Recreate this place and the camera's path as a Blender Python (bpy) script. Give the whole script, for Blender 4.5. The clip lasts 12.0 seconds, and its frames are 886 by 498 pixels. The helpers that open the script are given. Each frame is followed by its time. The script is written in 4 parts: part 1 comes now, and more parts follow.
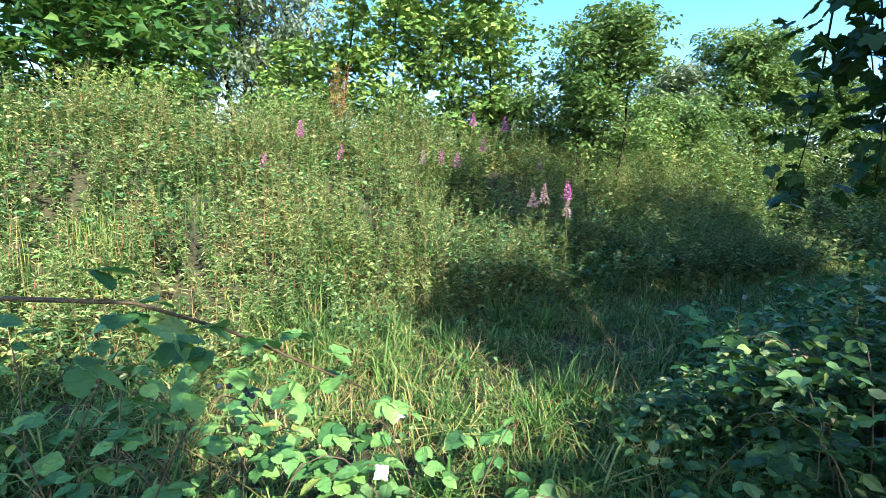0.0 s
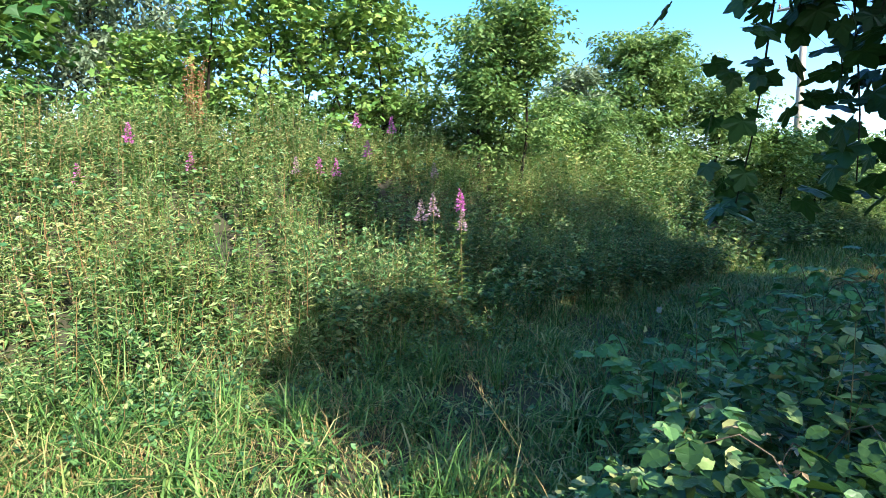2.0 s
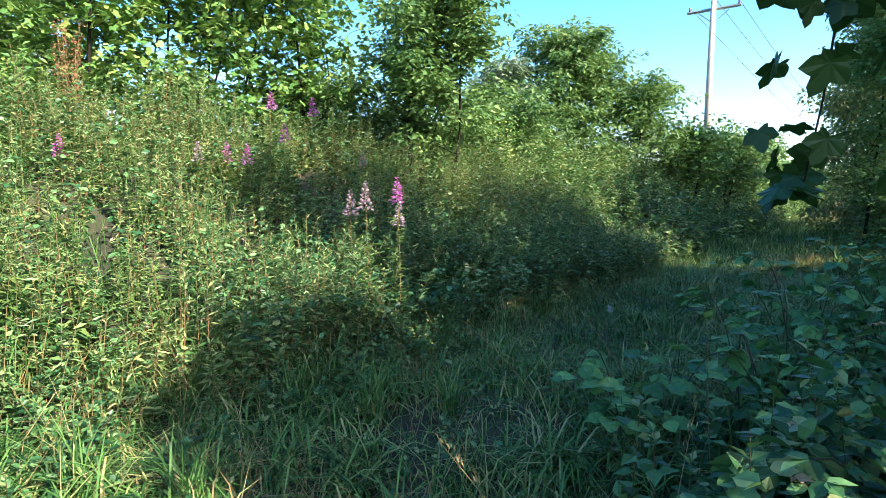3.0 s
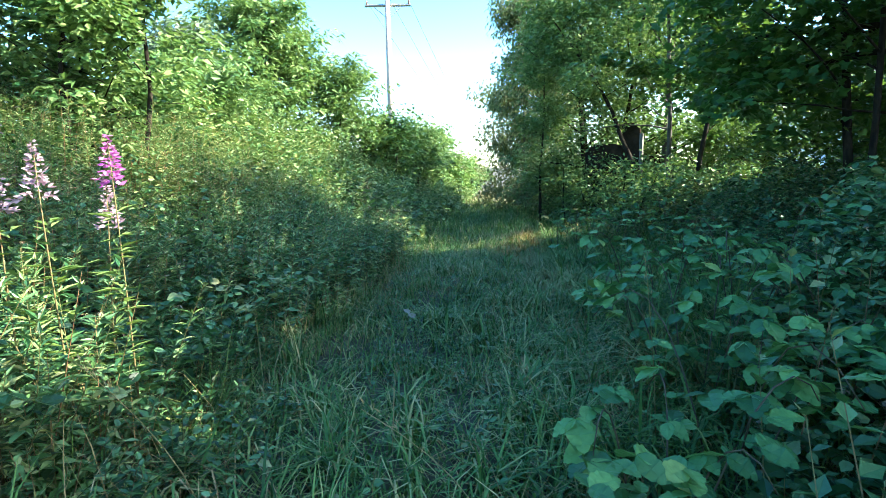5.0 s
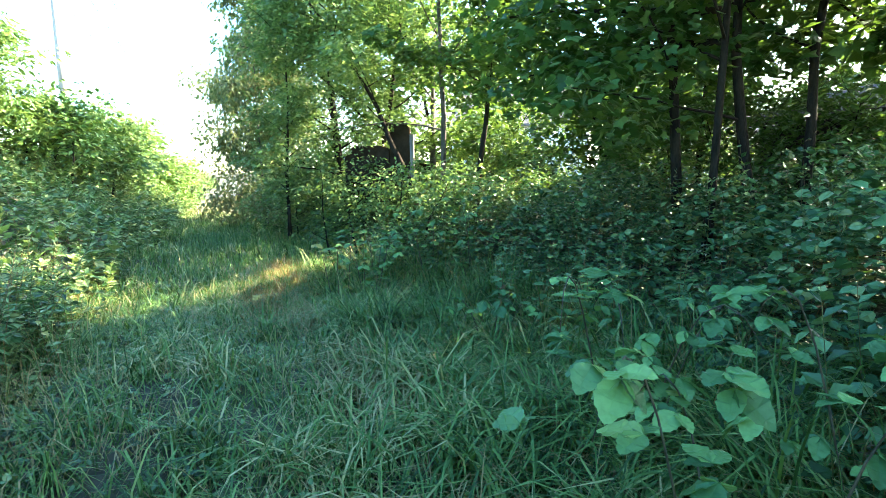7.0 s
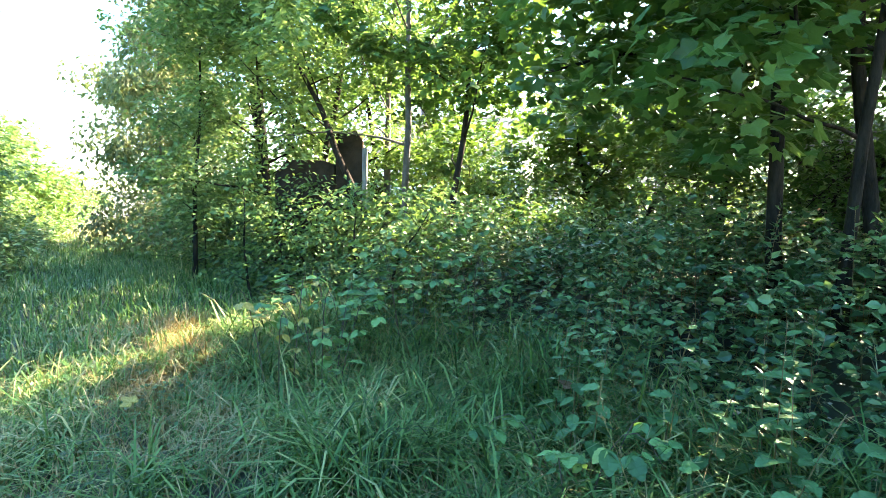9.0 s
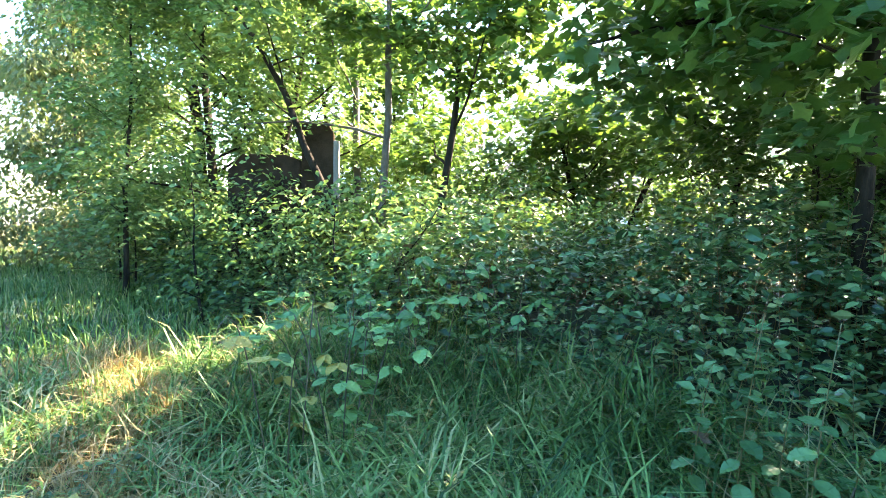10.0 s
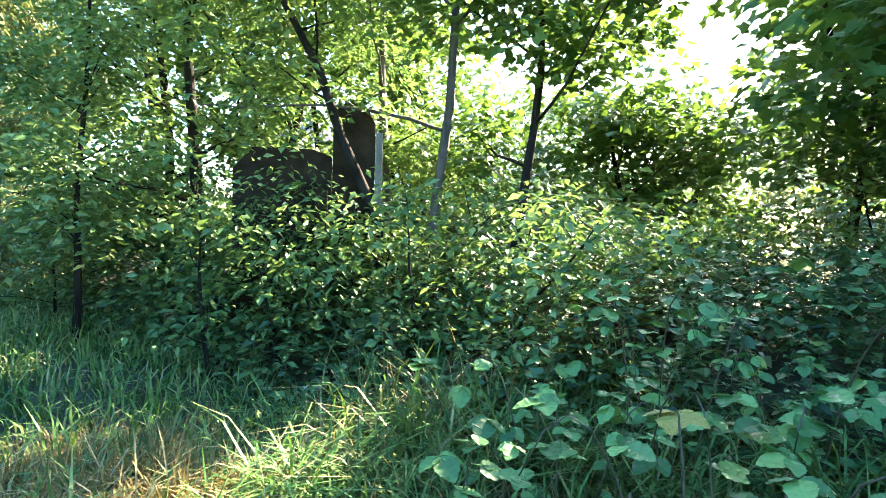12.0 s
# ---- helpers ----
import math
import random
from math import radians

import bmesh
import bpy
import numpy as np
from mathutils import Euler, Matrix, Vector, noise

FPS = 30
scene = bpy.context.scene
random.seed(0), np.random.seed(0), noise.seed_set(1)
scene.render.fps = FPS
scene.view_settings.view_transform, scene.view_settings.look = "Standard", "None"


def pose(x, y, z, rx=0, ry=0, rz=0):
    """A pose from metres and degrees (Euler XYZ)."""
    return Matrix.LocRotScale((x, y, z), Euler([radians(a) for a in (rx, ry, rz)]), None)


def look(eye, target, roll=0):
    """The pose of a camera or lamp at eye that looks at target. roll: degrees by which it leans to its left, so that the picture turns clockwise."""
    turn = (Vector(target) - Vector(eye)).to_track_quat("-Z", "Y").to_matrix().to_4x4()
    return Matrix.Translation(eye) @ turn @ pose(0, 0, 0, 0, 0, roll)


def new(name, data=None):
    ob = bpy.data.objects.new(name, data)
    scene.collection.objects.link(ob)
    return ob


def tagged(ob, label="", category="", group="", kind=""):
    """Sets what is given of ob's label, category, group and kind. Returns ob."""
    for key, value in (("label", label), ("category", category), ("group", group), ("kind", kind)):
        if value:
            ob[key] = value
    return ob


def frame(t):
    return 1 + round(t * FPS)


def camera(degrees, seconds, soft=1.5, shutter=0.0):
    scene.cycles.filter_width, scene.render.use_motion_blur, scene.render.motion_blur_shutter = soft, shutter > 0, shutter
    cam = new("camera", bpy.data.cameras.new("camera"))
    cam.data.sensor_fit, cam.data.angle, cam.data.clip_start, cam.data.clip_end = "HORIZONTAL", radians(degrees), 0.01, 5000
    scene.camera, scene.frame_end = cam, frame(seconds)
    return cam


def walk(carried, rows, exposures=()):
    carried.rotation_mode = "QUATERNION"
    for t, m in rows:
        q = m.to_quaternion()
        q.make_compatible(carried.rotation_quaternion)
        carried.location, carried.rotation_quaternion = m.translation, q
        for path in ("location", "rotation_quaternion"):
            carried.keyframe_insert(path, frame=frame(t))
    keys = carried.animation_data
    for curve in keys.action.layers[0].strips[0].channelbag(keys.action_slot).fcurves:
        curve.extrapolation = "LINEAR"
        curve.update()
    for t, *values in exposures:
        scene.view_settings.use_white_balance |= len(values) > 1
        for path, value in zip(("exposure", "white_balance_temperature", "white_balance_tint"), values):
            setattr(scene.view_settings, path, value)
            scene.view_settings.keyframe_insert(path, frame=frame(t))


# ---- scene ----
cam = camera(80.0, 12.0, soft=0.75)
PATH = [
    (0, (0.0, 0.0, 1.5), (0.004, 1.985, 1.255), 1.9),
    (0.5, (0.186, 0.439, 1.566), (0.172, 2.425, 1.327), 1.5),
    (1, (0.311, 0.873, 1.586), (0.409, 2.857, 1.352), 1.1),
    (1.5, (0.412, 1.01, 1.56), (0.649, 2.983, 1.342), 0.6),
    (2, (0.457, 1.083, 1.54), (0.77, 3.047, 1.329), 0.1),
    (2.5, (0.52, 1.403, 1.509), (0.964, 3.341, 1.294), -0.1),
    (4.5, (0.312, 3.179, 1.39), (1.556, 4.725, 1.139), -0.2),
    (5, (0.533, 3.607, 1.364), (2.075, 4.852, 1.101), -1.1),
    (5.5, (1.004, 4.072, 1.385), (2.739, 5.028, 1.113), -1.6),
    (6, (1.551, 4.486, 1.409), (3.399, 5.199, 1.133), -2.0),
    (6.5, (2.237, 4.947, 1.401), (4.153, 5.446, 1.118), -2.0),
    (8.5, (4.347, 5.996, 1.398), (6.337, 6.127, 1.248), 1.4),
    (9, (4.84, 6.322, 1.372), (6.834, 6.367, 1.232), 1.4),
    (9.5, (5.283, 6.681, 1.327), (7.277, 6.593, 1.204), 1.4),
    (10, (5.77, 7.019, 1.3), (7.757, 6.813, 1.19), 1.1),
    (10.5, (6.219, 7.344, 1.347), (8.196, 7.062, 1.248), 1.0),
    (11, (6.646, 7.643, 1.298), (8.612, 7.286, 1.213), 1.1),
    (11.5, (7.112, 7.978, 1.322), (9.064, 7.545, 1.246), 1.2),
    (12, (7.435, 8.323, 1.307), (9.378, 7.851, 1.247), 1.5),
]
walk(cam, [(t, look(eye, target, roll)) for t, eye, target, roll in PATH],
     [(0.0, 1.75, 6350, 13), (2.5, 1.78, 6350, 13), (4.5, 2.35, 6200, 9), (5.5, 3.0, 6500, 9), (6.5, 3.5, 7100, 10), (8.5, 3.9, 7700, 17), (11.0, 4.28, 7300, 23), (12.0, 3.8, 7150, 17)])

# ---- light: low morning sun behind the first view, clear sky ----
SUN_HEADING, SUN_HEIGHT = radians(150), radians(37)
world = bpy.data.worlds.new("sky")
scene.world = world
world.use_nodes = True
wn = world.node_tree.nodes
sky = wn.new("ShaderNodeTexSky")
sky.sky_type = "NISHITA"
sky.sun_disc = False
sky.sun_elevation, sky.sun_rotation = SUN_HEIGHT, SUN_HEADING
sky.air_density, sky.dust_density, sky.ozone_density = 1.0, 1.2, 1.5
deep = wn.new("ShaderNodeHueSaturation")
deep.inputs["Saturation"].default_value = 1.4
world.node_tree.links.new(sky.outputs[0], deep.inputs["Color"])
world.node_tree.links.new(deep.outputs[0], wn["Background"].inputs[0])
wn["Background"].inputs[1].default_value = 0.15
sun_data = bpy.data.lights.new("sun", "SUN")
sun_data.energy, sun_data.angle, sun_data.color = 5.0, radians(0.6), (1.0, 0.93, 0.80)
sun = new("sun", sun_data)
to_sun = Vector((math.sin(SUN_HEADING) * math.cos(SUN_HEIGHT), math.cos(SUN_HEADING) * math.cos(SUN_HEIGHT), math.sin(SUN_HEIGHT)))
sun.matrix_world = look(to_sun * 60, (0, 0, 0))


# ---- materials ----
def nodes_of(name):
    m = bpy.data.materials.new(name)
    m.use_nodes = True
    t = m.node_tree
    return m, t, t.nodes["Principled BSDF"], t.nodes["Material Output"]


def ramp_node(t, stops):
    r = t.nodes.new("ShaderNodeValToRGB")
    while len(r.color_ramp.elements) < len(stops):
        r.color_ramp.elements.new(0.5)
    for e, (at, c) in zip(r.color_ramp.elements, stops):
        e.position, e.color = at, (*c, 1)
    return r


def leaf_material(name, stops, through_colour, through_share=0.35, rough=0.5, patch=0.6, single=False, gloss=0.25):
    """Leaf: colour varied from leaf to leaf and in patches, part of the light passing through."""
    m, t, b, out = nodes_of(name)
    n, l = t.nodes, t.links
    if single:
        rnd = n.new("ShaderNodeObjectInfo").outputs["Random"]
    else:
        rnd = n.new("ShaderNodeNewGeometry").outputs["Random Per Island"]
    ramp = ramp_node(t, stops)
    geo = n.new("ShaderNodeNewGeometry")
    big = n.new("ShaderNodeTexNoise")
    big.inputs["Scale"].default_value, big.inputs["Detail"].default_value = 0.9, 3
    l.new(geo.outputs["Position"], big.inputs["Vector"])
    mix = n.new("ShaderNodeMath")
    mix.operation = "MULTIPLY_ADD"
    sub = n.new("ShaderNodeMath")
    sub.operation = "SUBTRACT"
    sub.inputs[1].default_value = 0.5
    l.new(big.outputs["Fac"], sub.inputs[0])
    l.new(sub.outputs[0], mix.inputs[0])
    mix.inputs[1].default_value = patch * 2
    l.new(rnd, mix.inputs[2])
    l.new(mix.outputs[0], ramp.inputs[0])
    fine = n.new("ShaderNodeTexNoise")
    fine.inputs["Scale"].default_value, fine.inputs["Detail"].default_value = 60, 4
    l.new(geo.outputs["Position"], fine.inputs["Vector"])
    blot = n.new("ShaderNodeMix")
    blot.data_type, blot.blend_type = "RGBA", "MULTIPLY"
    blot.inputs["Factor"].default_value = 0.45
    grey = ramp_node(t, [(0.3, (0.55, 0.55, 0.5)), (0.6, (1, 1, 1))])
    l.new(fine.outputs["Fac"], grey.inputs[0])
    l.new(ramp.outputs[0], blot.inputs[6])
    l.new(grey.outputs[0], blot.inputs[7])
    l.new(blot.outputs[2], b.inputs["Base Color"])
    b.inputs["Roughness"].default_value = rough
    b.inputs["Specular IOR Level"].default_value = gloss
    bump = n.new("ShaderNodeBump")
    bump.inputs["Strength"].default_value, bump.inputs["Distance"].default_value = 0.5, 0.004
    l.new(fine.outputs["Fac"], bump.inputs["Height"])
    l.new(bump.outputs[0], b.inputs["Normal"])
    tr = n.new("ShaderNodeBsdfTranslucent")
    tint = n.new("ShaderNodeMix")
    tint.data_type, tint.blend_type = "RGBA", "MIX"
    tint.inputs["Factor"].default_value = 0.6
    l.new(ramp.outputs[0], tint.inputs[6])
    tint.inputs[7].default_value = (*through_colour, 1)
    l.new(tint.outputs[2], tr.inputs[0])
    sh = n.new("ShaderNodeMixShader")
    sh.inputs[0].default_value = through_share
    l.new(b.outputs[0], sh.inputs[1])
    l.new(tr.outputs[0], sh.inputs[2])
    l.new(sh.outputs[0], out.inputs[0])
    return m


def rough_material(name, c1, c2, scale=12.0, rough=0.85, stretch=(1, 1, 1), bump=0.5, fine=80.0, distance=0.02, metal=0.0):
    """Matt surface with two scales of noise in colour and relief."""
    m, t, b, out = nodes_of(name)
    n, l = t.nodes, t.links
    co = n.new("ShaderNodeTexCoord")
    mp = n.new("ShaderNodeMapping")
    mp.inputs["Scale"].default_value = stretch
    l.new(co.outputs["Object"], mp.inputs[0])
    a = n.new("ShaderNodeTexNoise")
    a.inputs["Scale"].default_value, a.inputs["Detail"].default_value = scale, 6
    f = n.new("ShaderNodeTexNoise")
    f.inputs["Scale"].default_value, f.inputs["Detail"].default_value = fine, 3
    for x in (a, f):
        l.new(mp.outputs[0], x.inputs["Vector"])
    add = n.new("ShaderNodeMath")
    add.operation = "MULTIPLY_ADD"
    add.inputs[1].default_value = 0.35
    l.new(f.outputs["Fac"], add.inputs[0])
    l.new(a.outputs["Fac"], add.inputs[2])
    r = ramp_node(t, [(0.45, c1), (0.85, c2)])
    l.new(add.outputs[0], r.inputs[0])
    l.new(r.outputs[0], b.inputs["Base Color"])
    b.inputs["Roughness"].default_value, b.inputs["Metallic"].default_value = rough, metal
    bp = n.new("ShaderNodeBump")
    bp.inputs["Strength"].default_value, bp.inputs["Distance"].default_value = bump, distance
    l.new(add.outputs[0], bp.inputs["Height"])
    l.new(bp.outputs[0], b.inputs["Normal"])
    return m


M_SOIL = rough_material("soil_and_litter", (0.035, 0.03, 0.016), (0.12, 0.11, 0.05), 3.0, 0.95, fine=40, distance=0.05)
M_GRASS = leaf_material("grass_blades", [(0.0, (0.014, 0.05, 0.012)), (0.4, (0.068, 0.17, 0.04)), (0.8, (0.165, 0.28, 0.07)), (1.0, (0.44, 0.38, 0.16))], (0.16, 0.28, 0.03), 0.22, 0.5, 0.5, False, 0.2)
M_MEADOW = leaf_material("meadow_grass", [(0.0, (0.10, 0.12, 0.04)), (0.6, (0.19, 0.19, 0.08)), (1.0, (0.32, 0.27, 0.15))], (0.25, 0.24, 0.08), 0.2, 0.6)
M_STRAW = leaf_material("dry_straw", [(0.0, (0.19, 0.13, 0.05)), (0.6, (0.34, 0.25, 0.10)), (1.0, (0.46, 0.37, 0.18))], (0.4, 0.3, 0.1), 0.25, 0.6)
M_WEED = leaf_material("bank_weed_leaves", [(0.0, (0.02, 0.075, 0.022)), (0.4, (0.095, 0.2, 0.055)), (0.8, (0.26, 0.36, 0.14)), (1.0, (0.36, 0.38, 0.13))], (0.24, 0.36, 0.06), 0.22, 0.45, 0.5, gloss=0.25)
M_STALK = leaf_material("weed_stalks", [(0.0, (0.10, 0.12, 0.04)), (0.6, (0.20, 0.15, 0.06)), (1.0, (0.28, 0.14, 0.07))], (0.2, 0.15, 0.05), 0.1, 0.6)
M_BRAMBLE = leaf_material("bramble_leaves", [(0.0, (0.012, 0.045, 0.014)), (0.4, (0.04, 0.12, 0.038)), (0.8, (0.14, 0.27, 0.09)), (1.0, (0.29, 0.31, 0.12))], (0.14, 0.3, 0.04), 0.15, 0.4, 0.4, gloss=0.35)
M_BRAMBLE_ONE = leaf_material("bramble_leaf_large", [(0.0, (0.03, 0.11, 0.035)), (0.5, (0.095, 0.235, 0.07)), (0.97, (0.19, 0.37, 0.10)), (1.0, (0.36, 0.34, 0.08))], (0.15, 0.33, 0.05), 0.2, 0.45, 0.04, True)
M_CANE = rough_material("bramble_cane", (0.045, 0.03, 0.018), (0.10, 0.075, 0.035), 20, 0.6)
M_SYC = leaf_material("sycamore_leaves", [(0.0, (0.02, 0.08, 0.02)), (0.6, (0.045, 0.13, 0.03)), (1.0, (0.11, 0.2, 0.045))], (0.19, 0.32, 0.035), 0.3, 0.45)
# Sycamore leaf colour lowered to carry the shade the hanging branch is in.
M_SYC_SHADED = leaf_material("sycamore_leaf_shade_darkened", [(0.0, (0.012, 0.04, 0.012)), (1.0, (0.03, 0.075, 0.02))], (0.12, 0.22, 0.02), 0.16, 0.4, 0.1, True)
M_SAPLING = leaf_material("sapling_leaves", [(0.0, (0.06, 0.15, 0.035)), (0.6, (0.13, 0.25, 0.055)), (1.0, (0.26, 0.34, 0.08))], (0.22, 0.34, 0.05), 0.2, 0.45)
M_ASH = leaf_material("ash_leaflets", [(0.0, (0.04, 0.11, 0.03)), (0.5, (0.11, 0.215, 0.065)), (1.0, (0.24, 0.33, 0.11))], (0.21, 0.33, 0.06), 0.33, 0.45)
M_WILLOW = leaf_material("willow_leaves", [(0.0, (0.07, 0.12, 0.07)), (0.6, (0.16, 0.22, 0.14)), (1.0, (0.27, 0.33, 0.22))], (0.22, 0.32, 0.1), 0.3, 0.45)
M_BIRCH = leaf_material("birch_leaves", [(0.0, (0.055, 0.105, 0.035)), (0.6, (0.14, 0.18, 0.065)), (1.0, (0.26, 0.26, 0.11))], (0.27, 0.31, 0.08), 0.3, 0.5)
M_BARK = rough_material("dark_bark", (0.009, 0.0075, 0.0055), (0.034, 0.028, 0.020), 14, 0.9, (1, 1, 0.25), 0.9, 70)
M_PALEBARK = rough_material("pale_bark", (0.03, 0.026, 0.02), (0.12, 0.11, 0.09), 9, 0.85, (1, 1, 0.4), 0.7, 60)
M_POLE = rough_material("weathered_pole_wood", (0.22, 0.18, 0.13), (0.42, 0.37, 0.30), 7, 0.85, (6, 6, 0.3), 0.4, 60)
M_STEEL = rough_material("galvanised_steel", (0.3, 0.31, 0.32), (0.5, 0.5, 0.5), 10, 0.45, metal=0.8)
M_CERAMIC = rough_material("brown_ceramic", (0.10, 0.05, 0.03), (0.18, 0.09, 0.05), 10, 0.25)
M_WIRE = rough_material("dark_wire", (0.05, 0.05, 0.05), (0.1, 0.1, 0.1), 10, 0.5)
M_PINK = leaf_material("fireweed_flowers", [(0.0, (0.42, 0.08, 0.32)), (0.6, (0.6, 0.16, 0.46)), (1.0, (0.7, 0.35, 0.55))], (0.7, 0.2, 0.5), 0.3, 0.6)
M_FLUFF = leaf_material("fireweed_seed_fluff", [(0.0, (0.32, 0.2, 0.23)), (1.0, (0.52, 0.37, 0.4))], (0.45, 0.3, 0.34), 0.3, 0.8)
M_TAN = leaf_material("withered_sprays", [(0.0, (0.14, 0.09, 0.05)), (0.6, (0.30, 0.22, 0.13)), (1.0, (0.48, 0.40, 0.28))], (0.3, 0.2, 0.1), 0.2, 0.7)
M_RUST = leaf_material("rusty_dock_seeds", [(0.0, (0.16, 0.06, 0.03)), (0.6, (0.28, 0.12, 0.06)), (1.0, (0.36, 0.2, 0.1))], (0.3, 0.12, 0.05), 0.15, 0.8)
M_ORANGE = leaf_material("scorched_grass", [(0.0, (0.10, 0.10, 0.03)), (0.5, (0.24, 0.16, 0.045)), (1.0, (0.36, 0.26, 0.09))], (0.32, 0.2, 0.05), 0.25, 0.6)
M_DEADLEAF = rough_material("dead_leaf", (0.12, 0.06, 0.03), (0.27, 0.17, 0.09), 25, 0.8)
M_YELLOWLEAF = rough_material("yellow_leaf", (0.22, 0.17, 0.02), (0.36, 0.29, 0.05), 25, 0.6)
M_PALELEAF = rough_material("bleached_dead_leaf", (0.16, 0.14, 0.09), (0.32, 0.29, 0.2), 25, 0.7)
M_PAPER = rough_material("crumpled_white_paper", (0.62, 0.63, 0.62), (0.82, 0.83, 0.82), 18, 0.7)
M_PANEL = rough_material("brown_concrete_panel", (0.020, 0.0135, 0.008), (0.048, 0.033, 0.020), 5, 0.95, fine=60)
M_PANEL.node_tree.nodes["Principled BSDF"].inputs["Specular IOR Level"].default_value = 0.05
M_BARK.node_tree.nodes["Principled BSDF"].inputs["Specular IOR Level"].default_value = 0.1
M_PALEPOST = rough_material("pale_weathered_post", (0.10, 0.095, 0.08), (0.24, 0.23, 0.2), 9, 0.8, (4, 4, 0.4))
M_TAR = rough_material("tarred_boards", (0.018, 0.015, 0.012), (0.05, 0.042, 0.034), 9, 0.8, (5, 5, 0.4))
M_RENDER = rough_material("pale_house_render", (0.55, 0.53, 0.48), (0.74, 0.72, 0.66), 4, 0.9)
M_ROOF = rough_material("grey_roof_tiles", (0.09, 0.075, 0.065), (0.17, 0.14, 0.12), 6, 0.95)
M_GLASS = rough_material("dark_window_glass", (0.02, 0.025, 0.03), (0.04, 0.05, 0.06), 4, 0.12)

# ---- plan: s runs along the track, n to its left (towards the bank) ----
U, N = np.array([0.842, 0.539]), np.array([-0.539, 0.842])
rng = np.random.default_rng(7)


def world_xy(s, n):
    s, n = np.asarray(s, float), np.asarray(n, float)
    return s[..., None] * U + n[..., None] * N


def smooth(a, b, x):
    u = np.clip((x - a) / (b - a), 0, 1)
    return u * u * (3 - 2 * u)


def wobble(x, y, k):
    return np.sin(x * k + 1.3 * np.sin(y * k * 0.7 + 2)) * np.sin(y * k * 1.1 + 1.7 * np.sin(x * k * 0.6))


def thicket_edge(s):
    """How far left (n) the bramble thicket reaches at s."""
    return np.interp(s, [1.5, 3.5, 5, 6, 8, 9.5, 11, 12.5, 16, 40], [2.0, 2.1, 1.8, 1.3, 0.4, 0.1, 0.35, 0.95, 1.5, 1.4])


def ground(x, y):
    """Height of the ground: level track, a bank on its left, a low rise on its right, hills far off."""
    x, y = np.asarray(x, float), np.asarray(y, float)
    s, n = x * U[0] + y * U[1], -x * 0.539 + y * 0.842
    far = np.hypot(x, y)
    crest = 1.95 - 0.6 * smooth(1, -6, s)
    z = crest * smooth(4.3, 9.0, n) - 0.5 * smooth(11, 22, n)
    z = z + 0.55 * smooth(0, 2, thicket_edge(s) - n) * smooth(1.5, 5, s) - 0.25 * smooth(-2, -8, n) * smooth(1.5, 5, s)
    z = z + 0.08 * wobble(x, y, 1.1) * smooth(60, 20, far) + 0.035 * wobble(x + 3, y, 3.7) * smooth(40, 15, far)
    z = z * smooth(240, 130, far)
    return z + 22 * smooth(300, 1100, far) * (0.7 + 0.3 * np.sin(np.arctan2(x, y) * 7 + 1))


def near_track(x, y, reach):
    """True where a place lies within reach of the line walked."""
    p = np.array([e[:2] for _, e, _, _ in PATH])
    q = np.concatenate([p[:-1] + (p[1:] - p[:-1]) * u for u in np.linspace(0, 1, 9)])
    return (np.hypot(x[:, None] - q[:, 0], y[:, None] - q[:, 1]) < reach).any(1)


# ---- mesh tools ----
def mesh_of(name, verts, tris, material, flat=True):
    verts, tris = np.asarray(verts, np.float32), np.asarray(tris, np.int32)
    me = bpy.data.meshes.new(name)
    me.vertices.add(len(verts))
    me.vertices.foreach_set("co", verts.ravel())
    me.loops.add(tris.size)
    me.loops.foreach_set("vertex_index", tris.ravel())
    me.polygons.add(len(tris))
    me.polygons.foreach_set("loop_start", np.arange(0, tris.size, 3, dtype=np.int32))
    me.polygons.foreach_set("use_smooth", np.full(len(tris), not flat))
    me.update(calc_edges=True)
    me.materials.append(material)
    return me


def joined(pieces):
    """One pair of verts and tris out of several."""
    at, vs, fs = 0, [], []
    for v, f in pieces:
        vs.append(np.asarray(v, float).reshape(-1, 3))
        fs.append(np.asarray(f, int).reshape(-1, 3) + at)
        at += len(vs[-1])
    return np.concatenate(vs), np.concatenate(fs)


def turned(along, up):
    """Turns whose y lies along and whose z leans to up."""
    y = along / np.linalg.norm(along, axis=1, keepdims=True)
    z = up - (up * y).sum(1, keepdims=True) * y
    z = z / np.maximum(np.linalg.norm(z, axis=1, keepdims=True), 1e-6)
    return np.stack([np.cross(y, z), y, z], 2)


def scatter(shape, places, turns, sizes):
    """Many copies of one leaf shape as one mesh's verts and tris."""
    v, f = shape
    sizes = np.asarray(sizes, float)
    sizes = sizes[:, None] * np.ones(3) if sizes.ndim == 1 else sizes
    out = np.einsum("mij,mkj->mki", turns, v[None] * sizes[:, None]) + places[:, None]
    tris = f[None] + (np.arange(len(places)) * len(v))[:, None, None]
    return out.reshape(-1, 3), tris.reshape(-1, 3)


def part(name, mesh, parent=None, label="", m=None):
    ob = new(name, mesh)
    if parent is not None:
        ob.parent = parent
    if m is not None:
        ob.matrix_basis = m
    return tagged(ob, label)


def thing(name, place, label, category, group="", turn=0.0):
    ob = new(name)
    ob.empty_display_size = 0.1
    ob.matrix_basis = pose(*place, 0, 0, turn)
    return tagged(ob, label, category, group)


